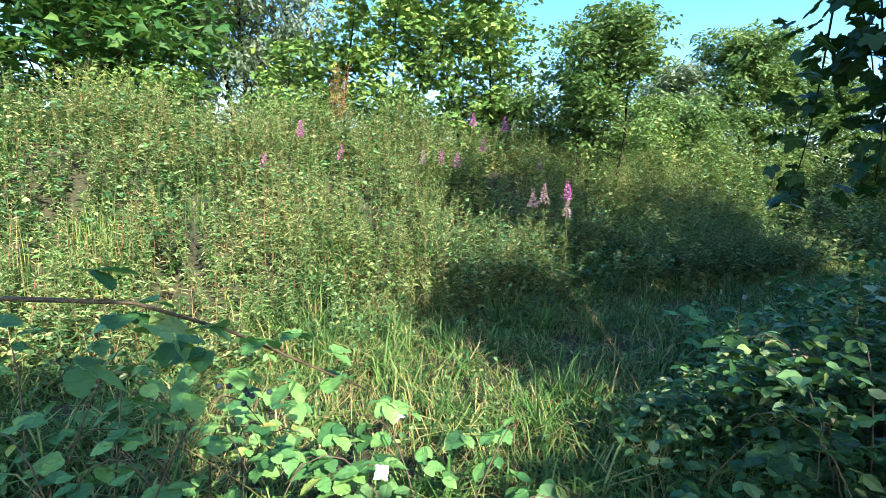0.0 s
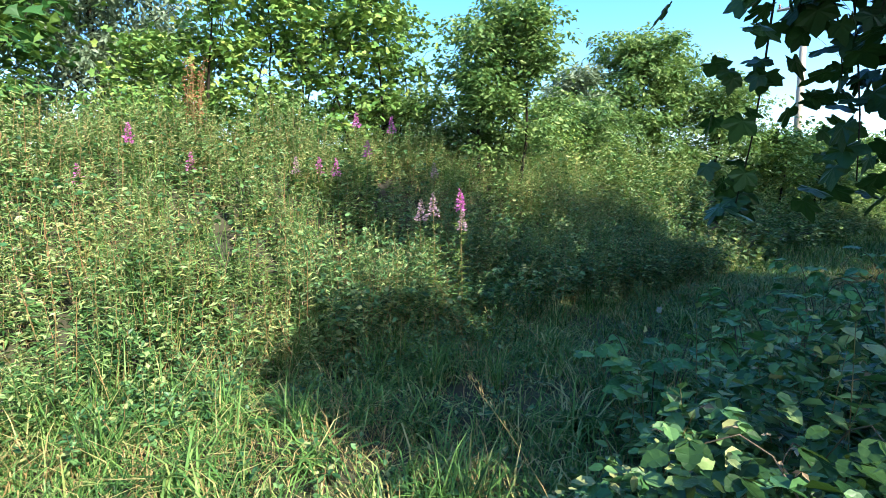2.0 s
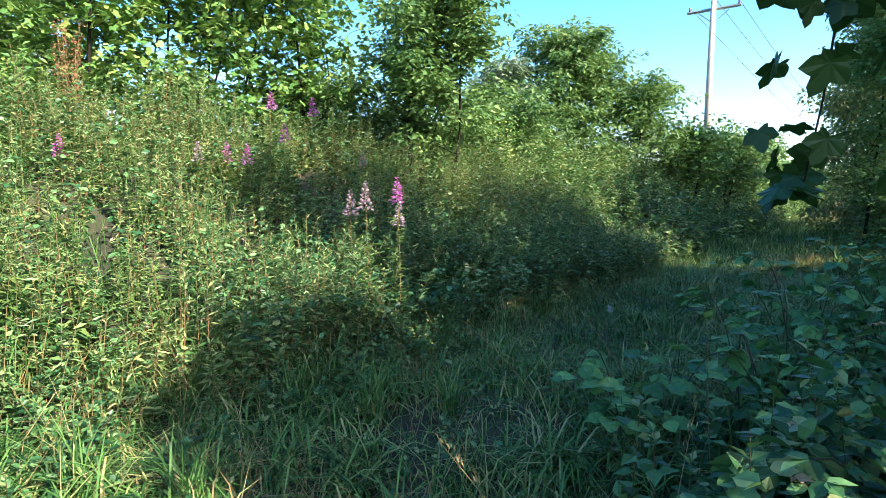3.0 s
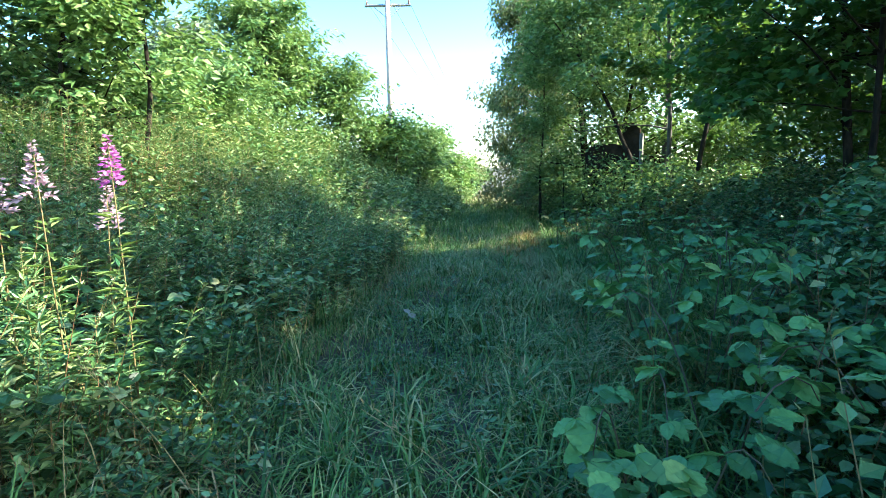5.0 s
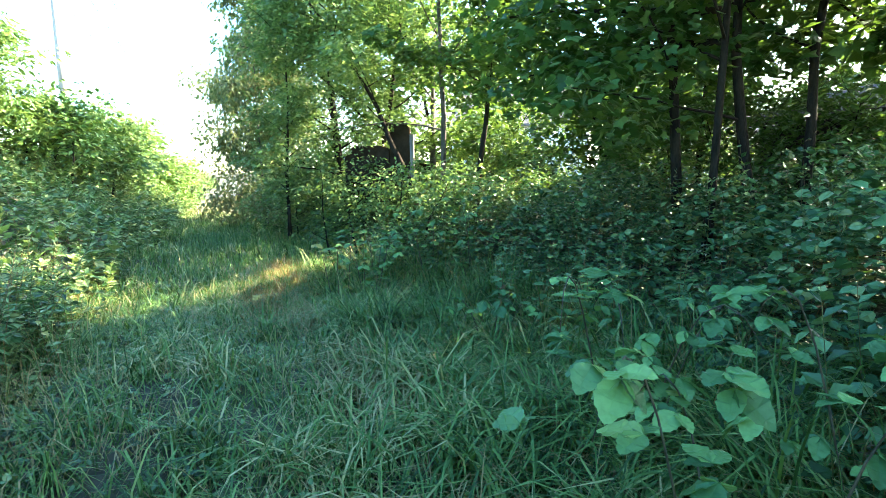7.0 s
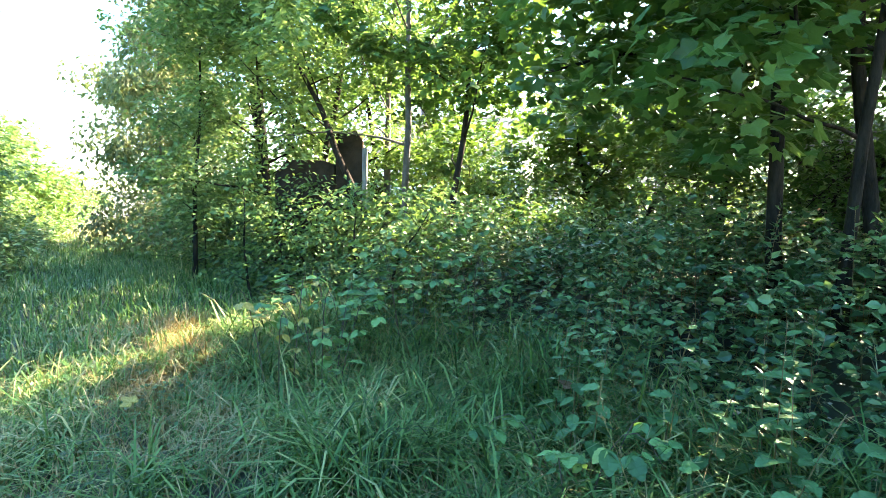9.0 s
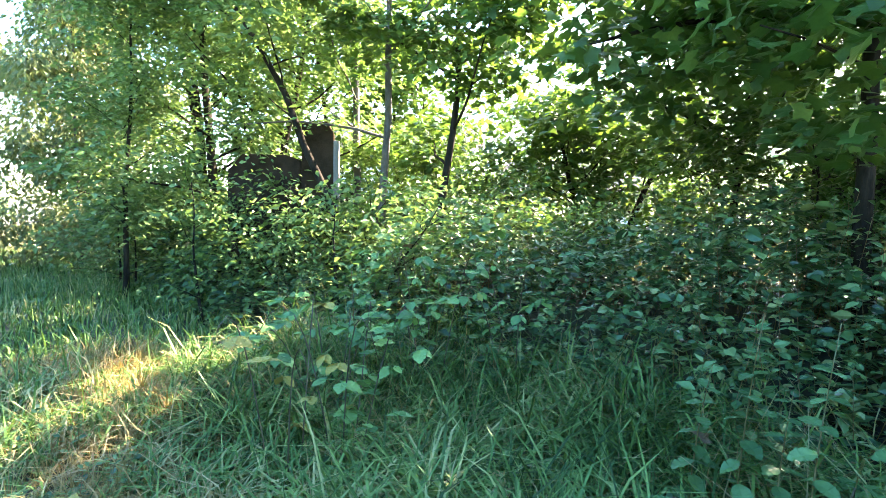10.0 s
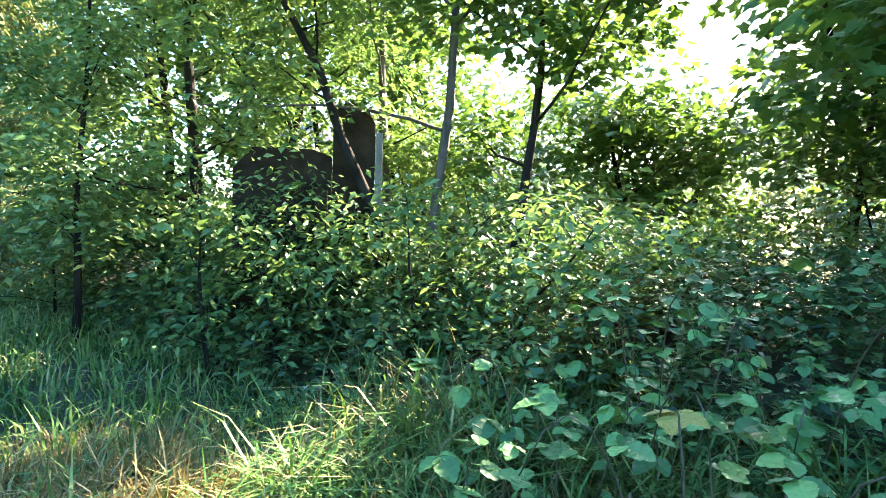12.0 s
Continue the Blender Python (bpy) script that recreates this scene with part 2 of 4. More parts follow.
def tube(points, radii, sides=6):
    """Tapered tube along a line of points."""
    p, r = np.asarray(points, float), np.asarray(radii, float)
    d = np.gradient(p, axis=0)
    d /= np.maximum(np.linalg.norm(d, axis=1, keepdims=True), 1e-9)
    ref = np.where(np.abs(d[:, 2:]) > 0.9, [[1.0, 0, 0]], [[0, 0, 1.0]])
    a = np.cross(d, ref)
    a /= np.linalg.norm(a, axis=1, keepdims=True)
    b = np.cross(d, a)
    k = np.arange(sides) * 2 * np.pi / sides
    v = p[:, None] + r[:, None, None] * (np.cos(k)[None, :, None] * a[:, None] + np.sin(k)[None, :, None] * b[:, None])
    f = []
    for i in range(len(p) - 1):
        for j in range(sides):
            q = (j + 1) % sides
            f += [(i * sides + j, i * sides + q, (i + 1) * sides + q), (i * sides + j, (i + 1) * sides + q, (i + 1) * sides + j)]
    for j in range(1, sides - 1):
        f += [(0, j + 1, j), ((len(p) - 1) * sides, (len(p) - 1) * sides + j, (len(p) - 1) * sides + j + 1)]
    return v.reshape(-1, 3), np.array(f)


def box(lo, hi):
    """Box with chamfered upright edges, as verts and tris."""
    (x0, y0, z0), (x1, y1, z1) = lo, hi
    c = 0.06 * min(x1 - x0, y1 - y0)
    ring = [(x0 + c, y0), (x1 - c, y0), (x1, y0 + c), (x1, y1 - c), (x1 - c, y1), (x0 + c, y1), (x0, y1 - c), (x0, y0 + c)]
    v = [(x, y, z0) for x, y in ring] + [(x, y, z1) for x, y in ring]
    f = []
    for j in range(8):
        q = (j + 1) % 8
        f += [(j, q, 8 + q), (j, 8 + q, 8 + j)]
    for j in range(1, 7):
        f += [(0, j + 1, j), (8, 8 + j, 9 + j)]
    return np.array(v, float), np.array(f)


# Leaf shapes: y from stalk to tip, one unit long, folded along the midrib.
SLIM = np.array([(0, 0, 0), (0.11, 0.42, 0.03), (0, 1, -0.12), (-0.11, 0.42, 0.03)]), np.array([(0, 1, 2), (0, 2, 3)])
PLAIN = np.array([(0, 0, 0), (0.27, 0.4, 0.06), (0, 1, -0.1), (-0.27, 0.4, 0.06)]), np.array([(0, 1, 2), (0, 2, 3)])
OVATE = (np.array([(0, 0, 0), (0.3, 0.2, 0.05), (0.33, 0.6, 0.03), (0, 1, -0.1), (-0.33, 0.6, 0.03), (-0.3, 0.2, 0.05)]),
         np.array([(0, 1, 2), (0, 2, 3), (0, 3, 4), (0, 4, 5)]))


def palmate(full):
    """Five-lobed leaf; full: 5 with teeth on the lobes, 4 with plain lobes, 3 with three lobes alone."""
    tips = [(-125, 0.5), (-62, 0.8), (0, 1.0), (62, 0.8), (125, 0.5)] if full > 3 else [(-82, 0.8), (0, 1.0), (82, 0.8)]
    out = [(0.0, -0.12)]
    for k, (a, r) in enumerate(tips):
        a = radians(a)
        if full == 5:
            out += [(math.sin(a - 0.27) * r * 0.8, math.cos(a - 0.27) * r * 0.8)]
        out += [(math.sin(a) * r, math.cos(a) * r)]
        if full == 5:
            out += [(math.sin(a + 0.27) * r * 0.8, math.cos(a + 0.27) * r * 0.8)]
        if k < len(tips) - 1:
            b = (a + radians(tips[k + 1][0])) / 2
            out += [(math.sin(b) * 0.55, math.cos(b) * 0.55)]
    v = [(0, 0, 0.04)] + [(x, y, -0.1 * (x * x + y * y) + 0.05 * math.sin(7 * x + 3 * y)) for x, y in out]
    f = [(0, i, i + 1) for i in range(1, len(out))] + [(0, len(out), 1)]
    v = np.array(v)
    v[:, 1] += 0.12
    return v, np.array([(a, c, b) for a, b, c in f])


PALM, PALM_FULL, PALM_FIVE = palmate(3), palmate(5), palmate(4)


def serrated():
    """Bramble leaflet with a toothed edge, a crease along the midrib and drooping tip."""
    right = [(0.10, 0.03), (0.27, 0.12), (0.29, 0.2), (0.37, 0.32), (0.355, 0.42), (0.385, 0.52), (0.325, 0.62), (0.3, 0.72), (0.2, 0.8), (0.14, 0.9)]
    spine = [(0, 0), (0, 0.25), (0, 0.5), (0, 0.75), (0, 1.0)]
    v = [(0, y, -0.12 * y * y) for _, y in spine]
    for sgn in (1, -1):
        v += [(sgn * x, y, 0.16 * x - 0.12 * y * y + 0.02 * math.sin(40 * y)) for x, y in right]
    f = []
    for base, flip in ((5, False), (15, True)):
        own = [base + i for i in range(10)]
        pick = lambda y: 0 if y < 0.15 else 1 if y < 0.4 else 2 if y < 0.65 else 3
        for i in range(9):
            a, b = pick(right[i][1]), pick(right[i + 1][1])
            f.append((own[i], own[i + 1], a) if not flip else (own[i + 1], own[i], a))
            if a != b:
                f.append((own[i + 1], b, a) if not flip else (own[i + 1], a, b))
        f.append((own[9], 4, 3) if not flip else (4, own[9], 3))
    return np.array(v, float), np.array(f)


TOOTHED = serrated()


def spread(m, up=0.5):
    """Random leaf turns: tips outward and a little down, faces mostly up."""
    a = rng.uniform(0, 2 * np.pi, m)
    along = np.stack([np.cos(a), np.sin(a), rng.normal(-0.25, 0.4, m)], 1)
    face = rng.normal(0, 0.55, (m, 3)) + [0, 0, up * 2]
    return turned(along, face)


# ---- ground: one sheet to the horizon ----
def make_ground():
    def ticks():
        a = np.arange(-26, 30.01, 0.35)
        far = np.array([34, 40, 50, 65, 90, 130, 200, 320, 500, 800, 1200, 1800, 2600.0])
        return np.concatenate([-far[::-1], a, far])
    xs, ys = ticks(), ticks()
    gx, gy = np.meshgrid(xs, ys, indexing="ij")
    v = np.stack([gx, gy, ground(gx, gy)], -1).reshape(-1, 3)
    i, j = np.meshgrid(np.arange(len(xs) - 1), np.arange(len(ys) - 1), indexing="ij")
    a = (i * len(ys) + j).ravel()
    b, c, d = a + len(ys), a + len(ys) + 1, a + 1
    f = np.concatenate([np.stack([a, b, c], 1), np.stack([a, c, d], 1)])
    me = mesh_of("ground", v, f, M_FIELD, flat=False)
    tagged(new("ground", me), "uneven earth bank and track under grass and weeds", "ground", kind="structure")


M_FIELD = rough_material("grassy_ground", (0.014, 0.014, 0.008), (0.055, 0.055, 0.022), 0.8, 0.95, fine=14, distance=0.05)
make_ground()


# ---- grass ----
def blades(name, s0, s1, n0, n1, count, long, wide, material, label, keep=None, bend=0.7, segs=2, tuft=0.0, parent=None):
    s, n = rng.uniform(s0, s1, count), rng.uniform(n0, n1, count)
    if tuft:
        k = max(1, count // 60)
        cs, cn = rng.uniform(s0, s1, k), rng.uniform(n0, n1, k)
        pick = rng.integers(0, k, count)
        s, n = cs[pick] + rng.normal(0, tuft, count), cn[pick] + rng.normal(0, tuft, count)
    xy = world_xy(s, n)
    if keep is not None:
        ok = keep(s, n, xy)
        xy, s, n = xy[ok], s[ok], n[ok]
    return blades_at(name, xy, long, wide, material, label, bend, segs, parent)


def blades_at(name, xy, long, wide, material, label, bend=0.7, segs=2, parent=None, base=None):
    m = len(xy)
    z = ground(xy[:, 0], xy[:, 1]) - 0.02
    root = np.column_stack([xy, z]) if base is None else base
    a = rng.uniform(0, 2 * np.pi, m)
    out = np.stack([np.cos(a), np.sin(a), 0 * a], 1)
    side = np.stack([-np.sin(a), np.cos(a), 0 * a], 1)
    ln = long * rng.uniform(0.55, 1.25, m)
    w = wide * rng.uniform(0.7, 1.3, m)
    b = np.clip(rng.normal(bend, 0.4, m), 0.1, 2.1)
    rows = []
    for k in range(segs + 1):
        u = k / segs
        ang = b * u
        reach = ln * u
        p = root + out * (reach * np.sin(ang * 0.75))[:, None] + np.array([0, 0, 1.0]) * (reach * np.cos(ang * 0.95))[:, None]
        if k < segs:
            rows += [p - side * (w * (1 - 0.45 * u) / 2)[:, None], p + side * (w * (1 - 0.45 * u) / 2)[:, None]]
        else:
            rows += [p]
    v = np.stack(rows, 1)
    f = []
    for k in range(segs - 1):
        f += [(2 * k, 2 * k + 1, 2 * k + 3), (2 * k, 2 * k + 3, 2 * k + 2)]
    f += [(2 * segs - 2, 2 * segs - 1, 2 * segs)]
    f = np.array(f)[None] + (np.arange(m) * v.shape[1])[:, None, None]
    me = mesh_of(name, v.reshape(-1, 3), f.reshape(-1, 3), material)
    ob = new(name, me)
    if parent is not None:
        ob.parent = parent
        return ob
    return tagged(ob, label, "grass", kind="stuff")


blades("track_grass", -6, 13, 0.0, 4.6, 36000, 0.2, 0.008, M_GRASS, "soft green grass flopping over the disused track", bend=1.5)
blades("tufted_grass", -6, 13, 0.0, 4.7, 36000, 0.36, 0.010, M_GRASS, "tufted grass bent over in all directions", bend=1.45, tuft=0.13)
blades("long_grass", -5, 13, 0.8, 4.5, 14000, 0.42, 0.012, M_GRASS, "long arching grass in tufts along the track", bend=1.55, segs=3, tuft=0.07)
blades("straw", -5, 13.5, 0.6, 4.6, 7000, 0.36, 0.007, M_STRAW, "bleached straw lying among the green grass", bend=1.75, tuft=0.2)
blades("track_grass_far", 12, 30, 0.8, 5.0, 26000, 0.34, 0.016, M_GRASS, "long pale grass farther along the track", bend=1.1)
blades("sunlit_far_grass", 26, 60, -1, 6.5, 12000, 0.4, 0.04, M_MEADOW, "pale sunlit grass at the far end of the track", bend=0.9)
blades("dry_grass", -5, 14, 1.3, 4.9, 3000, 0.45, 0.004, M_STRAW, "dry straw-coloured grass stems among the green", bend=1.3, segs=3)
blades("scorched_grass", 11.2, 12.7, 1.5, 2.7, 5000, 0.24, 0.006, M_ORANGE, "scorched orange-brown grass dying back on the track", bend=1.3, tuft=0.1)
blades("scorched_grass_beyond", 12.7, 14.3, 1.7, 3.0, 4000, 0.26, 0.007, M_ORANGE, "scorched orange-brown grass farther along the track", bend=1.1, tuft=0.1)
blades("verge_straw", 5, 13.5, -0.3, 2.4, 6000, 0.5, 0.007, M_STRAW, "bleached bent grass stems along the thicket's edge", bend=1.7, segs=3, tuft=0.15)
blades("verge_grass", -7, 3.4, -0.6, 2.2, 14000, 0.3, 0.008, M_GRASS, "green grass at the edge of the brambles", bend=1.2)
blades("verge_long_grass", 5, 13, -0.3, 2.0, 13000, 0.62, 0.013, M_GRASS, "long drooping grass blades along the bramble edge", bend=1.6, segs=3, tuft=0.09)
blades("bank_grass", -10, 16, 4.9, 9.5, 11000, 0.6, 0.009, M_GRASS, "tall grass standing among the bank's weeds", bend=0.6, tuft=0.12)
blades("meadow_grass", 4, 50, -26, -3.0, 18000, 0.6, 0.03, M_MEADOW, "pale sunlit meadow grass beyond the trees", bend=0.6)
blades("hinterland_grass", -30, 40, 9.5, 26, 7000, 0.6, 0.03, M_GRASS, "rough grass on top of the bank", bend=0.5)


edge_s = rng.uniform(5.5, 13.5, 4200)
edge_n = thicket_edge(edge_s) + rng.normal(-0.1, 0.22, 4200)
blades_at("thicket_front_grass", world_xy(edge_s, edge_n), 0.75, 0.012, M_GRASS, "long grass blades drooping over the front of the thicket", 1.35, 3)
edge_s = rng.uniform(5.5, 13.5, 1100)
edge_n = thicket_edge(edge_s) + rng.normal(-0.15, 0.3, 1100)
blades_at("thicket_front_straw", world_xy(edge_s, edge_n), 0.8, 0.006, M_STRAW, "bleached bent stems hanging out of the thicket", 1.3, 3)


# ---- weeds on the bank ----
def weeds(name, s, n, tall, leaves, long, shape, label, lean=0.15, wide=1.0, material=None):
    """Upright leafy stalks; the leaves of all make one mesh, the stalks another."""
    m = len(s)
    xy = world_xy(s, n)
    z = ground(xy[:, 0], xy[:, 1])
    clumped = 0.5 + 0.5 * wobble(xy[:, 0] + tall, xy[:, 1], 1.9)
    keep = rng.uniform(0, 1, m) < 0.35 + 0.9 * clumped
    xy, z, m = xy[keep], z[keep], int(keep.sum())
    h = tall * rng.uniform(0.6, 1.2, m) * (0.7 + 0.55 * clumped[keep])
    tilt = rng.normal(0, lean, (m, 2)) + [0.05, -0.10]
    root = np.column_stack([xy, z - 0.03])
    top = root + np.column_stack([tilt * h[:, None], h])
    u = np.sort(rng.uniform(0.12, 1.0, (m, leaves)), 1)
    p = root[:, None] + (top - root)[:, None] * u[..., None]
    a = rng.uniform(0, 6.28, (m, 1)) + np.arange(leaves) * 2.4
    rise = 0.15 + 0.9 * u ** 3 + rng.normal(0, 0.3, u.shape) - 0.45 * (1 - u)
    along = np.stack([np.cos(a), np.sin(a), rise], -1).reshape(-1, 3)
    face = np.tile([0.0, 0, 1.0], (m * leaves, 1)) + rng.normal(0, 0.3, (m * leaves, 3))
    size = (long * (1.1 - 0.6 * u ** 2) * rng.uniform(0.7, 1.3, u.shape)).ravel()
    v, f = scatter(shape, p.reshape(-1, 3), turned(along, face), np.column_stack([size * wide, size, size]))
    tagged(new(name, mesh_of(name, v, f, material or M_WEED)), label, "weeds", kind="stuff")
    k = np.arange(3) * 2.094
    ring = np.stack([np.cos(k), np.sin(k), 0 * k], 1) * 0.004
    sv = np.concatenate([root[:, None] + ring, top[:, None] + ring * 0.3], 1)
    sf = np.array([(0, 1, 4), (0, 4, 3), (1, 2, 5), (1, 5, 4), (2, 0, 3), (2, 3, 5)])[None] + (np.arange(m) * 6)[:, None, None]
    tagged(new(name + "_stalks", mesh_of(name + "_stalks", sv.reshape(-1, 3), sf.reshape(-1, 3), M_STALK)), "reddish stalks of the tall weeds on the bank", "weeds", kind="stuff")


def bank_places(count, s0, s1, n0, n1):
    return rng.uniform(s0, s1, count), n0 + (n1 - n0) * rng.uniform(0, 1, count) ** 0.85


s_, n_ = bank_places(5600, -9, 12, 4.4, 9.3)
weeds("willowherb", s_, n_, 0.82, 46, 0.085, SLIM, "tall narrow-leaved willowherb crowding the sunlit bank")
s_, n_ = rng.uniform(-6, 5, 1500), rng.uniform(3.9, 5.4, 1500)
weeds("bank_foot_herbs", s_, n_, 0.36, 22, 0.055, OVATE, "low broad-leaved herbs along the foot of the bank", 0.4, 0.9, M_BRAMBLE)
s_, n_ = bank_places(2600, -9, 13, 4.2, 9.3)
weeds("nettles", s_, n_, 0.6, 34, 0.075, PLAIN, "nettles and broad-leaved weeds on the bank", 0.25)
s_, n_ = bank_places(1800, 11, 40, 4.4, 9.5)
weeds("far_weeds", s_, n_, 0.95, 34, 0.16, PLAIN, "leafy weeds on the bank farther along the track", 0.2)
s_, n_ = bank_places(1500, 38, 95, 4.6, 9.0)
weeds("distant_weeds", s_, n_, 1.0, 26, 0.26, PLAIN, "leafy weeds on the bank far along the track", 0.2)
s_, n_ = rng.uniform(-10, 20, 850), rng.uniform(9.0, 13.0, 850)
weeds("crest_weeds", s_, n_, 0.8, 34, 0.14, PLAIN, "leafy undergrowth along the crest of the bank", 0.2)


# Willowherb in the darker bramble colour, which puts the bank foot's shade into it.
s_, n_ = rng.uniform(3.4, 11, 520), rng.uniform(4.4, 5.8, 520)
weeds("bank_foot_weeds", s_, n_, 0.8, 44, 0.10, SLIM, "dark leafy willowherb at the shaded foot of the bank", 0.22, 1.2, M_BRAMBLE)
blades("bank_foot_grass", -5, 12, 4.2, 5.2, 5200, 0.55, 0.008, M_GRASS, "long grass leaning out of the bank's foot", bend=1.2, segs=3, tuft=0.08)
blades("bank_foot_straw", -5, 12, 4.1, 5.4, 1500, 0.6, 0.005, M_STRAW, "bleached stems among the weeds at the bank's foot", bend=0.9, segs=3)
s_, n_ = rng.uniform(-5, 14, 2300), rng.uniform(0.7, 4.6, 2300)
weeds("track_weeds", s_, n_, 0.17, 7, 0.05, OVATE, "small broad-leaved weeds among the track's grass", 0.4, 1.0, M_BRAMBLE)
s_ = rng.uniform(3, 15, 1000)
weeds("thicket_nettles", s_, thicket_edge(s_) - rng.uniform(0.1, 3.0, 1000) , 0.9, 22, 0.10, PLAIN, "nettles growing up through the bramble thicket", 0.2, 1.2, M_BRAMBLE)


# ---- bramble thicket beside the track ----
def bramble_height(s, n):
    h = 0.98 * smooth(-0.05, 0.9, thicket_edge(s) - n) * (0.8 + 0.3 * np.sin(s * 1.7) * np.sin(n * 1.3 + s * 0.6) + 0.2 * np.sin(s * 5.1 + n * 2) * np.sin(n * 4.3 - s))
    return h


def bramble_mass(name, count, s0, s1, n0, n1, height, size, label, clear=0.75, shape=None, material=None, depth=0.45):
    s, n = rng.uniform(s0, s1, count), rng.uniform(n0, n1, count)
    xy = world_xy(s, n)
    ok = ~near_track(xy[:, 0], xy[:, 1], clear)
    s, n, xy = s[ok], n[ok], xy[ok]
    h = height(s, n)
    s, n, xy, h = s[h > 0.04], n[h > 0.04], xy[h > 0.04], h[h > 0.04]
    z = ground(xy[:, 0], xy[:, 1]) + h * rng.uniform(0, 1, len(s)) ** depth + 0.04
    m = len(s)
    a = rng.uniform(0, 6.28, m)
    sets = []
    for off, scale in ((0, 1.1), (1.25, 0.85), (-1.25, 0.85)):
        along = np.stack([np.cos(a + off), np.sin(a + off), rng.normal(-0.2, 0.25, m)], 1)
        face = np.tile([0.0, 0.1, 1.0], (m, 1)) + rng.normal(0, 0.55, (m, 3))
        sets.append(scatter(shape or OVATE, np.column_stack([xy, z]), turned(along, face), size * scale * rng.uniform(0.6, 1.25, m)))
    v, f = joined(sets)
    tagged(new(name, mesh_of(name, v, f, material or M_BRAMBLE)), label, "brambles", kind="stuff")


bramble_mass("bramble_thicket", 19000, 2.2, 18.5, -2.8, 2.1, bramble_height, 0.065, "dense dark green bramble thicket beside the track")
bramble_mass("thicket_undergrowth", 15000, 2.2, 18.5, -2.8, 2.2, bramble_height, 0.04, "small-leaved undergrowth mixed into the bramble thicket", shape=PLAIN, depth=0.6)
bramble_mass("large_bramble_leaves", 1700, 2.2, 14, -1.5, 2.1, bramble_height, 0.095, "large bramble leaves spread on top of the thicket", depth=0.15)
bramble_mass("bramble_thicket_far", 3600, 15, 34, -2.5, 1.4, lambda s, n: 1.0 * smooth(0, 1, thicket_edge(s) - n), 0.15, "bramble thicket farther along the track")
bramble_mass("bank_brambles", 6500, -9, 14, 5.5, 9.6, lambda s, n: 0.75 + 0 * s, 0.058, "brambles woven through the weeds on the bank")
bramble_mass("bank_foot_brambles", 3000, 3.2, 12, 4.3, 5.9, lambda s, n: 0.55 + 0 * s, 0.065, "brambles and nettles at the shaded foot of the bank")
bramble_mass("bramble_floor", 2500, -5, 3.0, -1.5, 2.0, lambda s, n: 0.3 + 0 * s, 0.075, "low brambles creeping over the edge of the track", 0.5)

bramble_mass("withered_sprays", 2600, 2.5, 15, -2.8, 2.1, bramble_height, 0.035, "withered tan flower sprays on top of the brambles", 0.75, PLAIN, M_TAN, 0.12)
bramble_mass("bank_withered_sprays", 2200, -9, 14, 4.6, 9.4, lambda s, n: 0.7 + 0 * s, 0.04, "withered tan seed heads among the bank's weeds", 0.75, SLIM, M_TAN, 0.3)


# ---- trees ----
def limb_line(start, along, length, droop, bends, k=7):
    p, d = [np.array(start, float)], np.array(along, float)
    d /= np.linalg.norm(d)
    for _ in range(k - 1):
        d = d + rng.normal(0, bends, 3) + [0, 0, droop]
        d /= np.linalg.norm(d)
        p.append(p[-1] + d * length / (k - 1))
    return np.array(p)


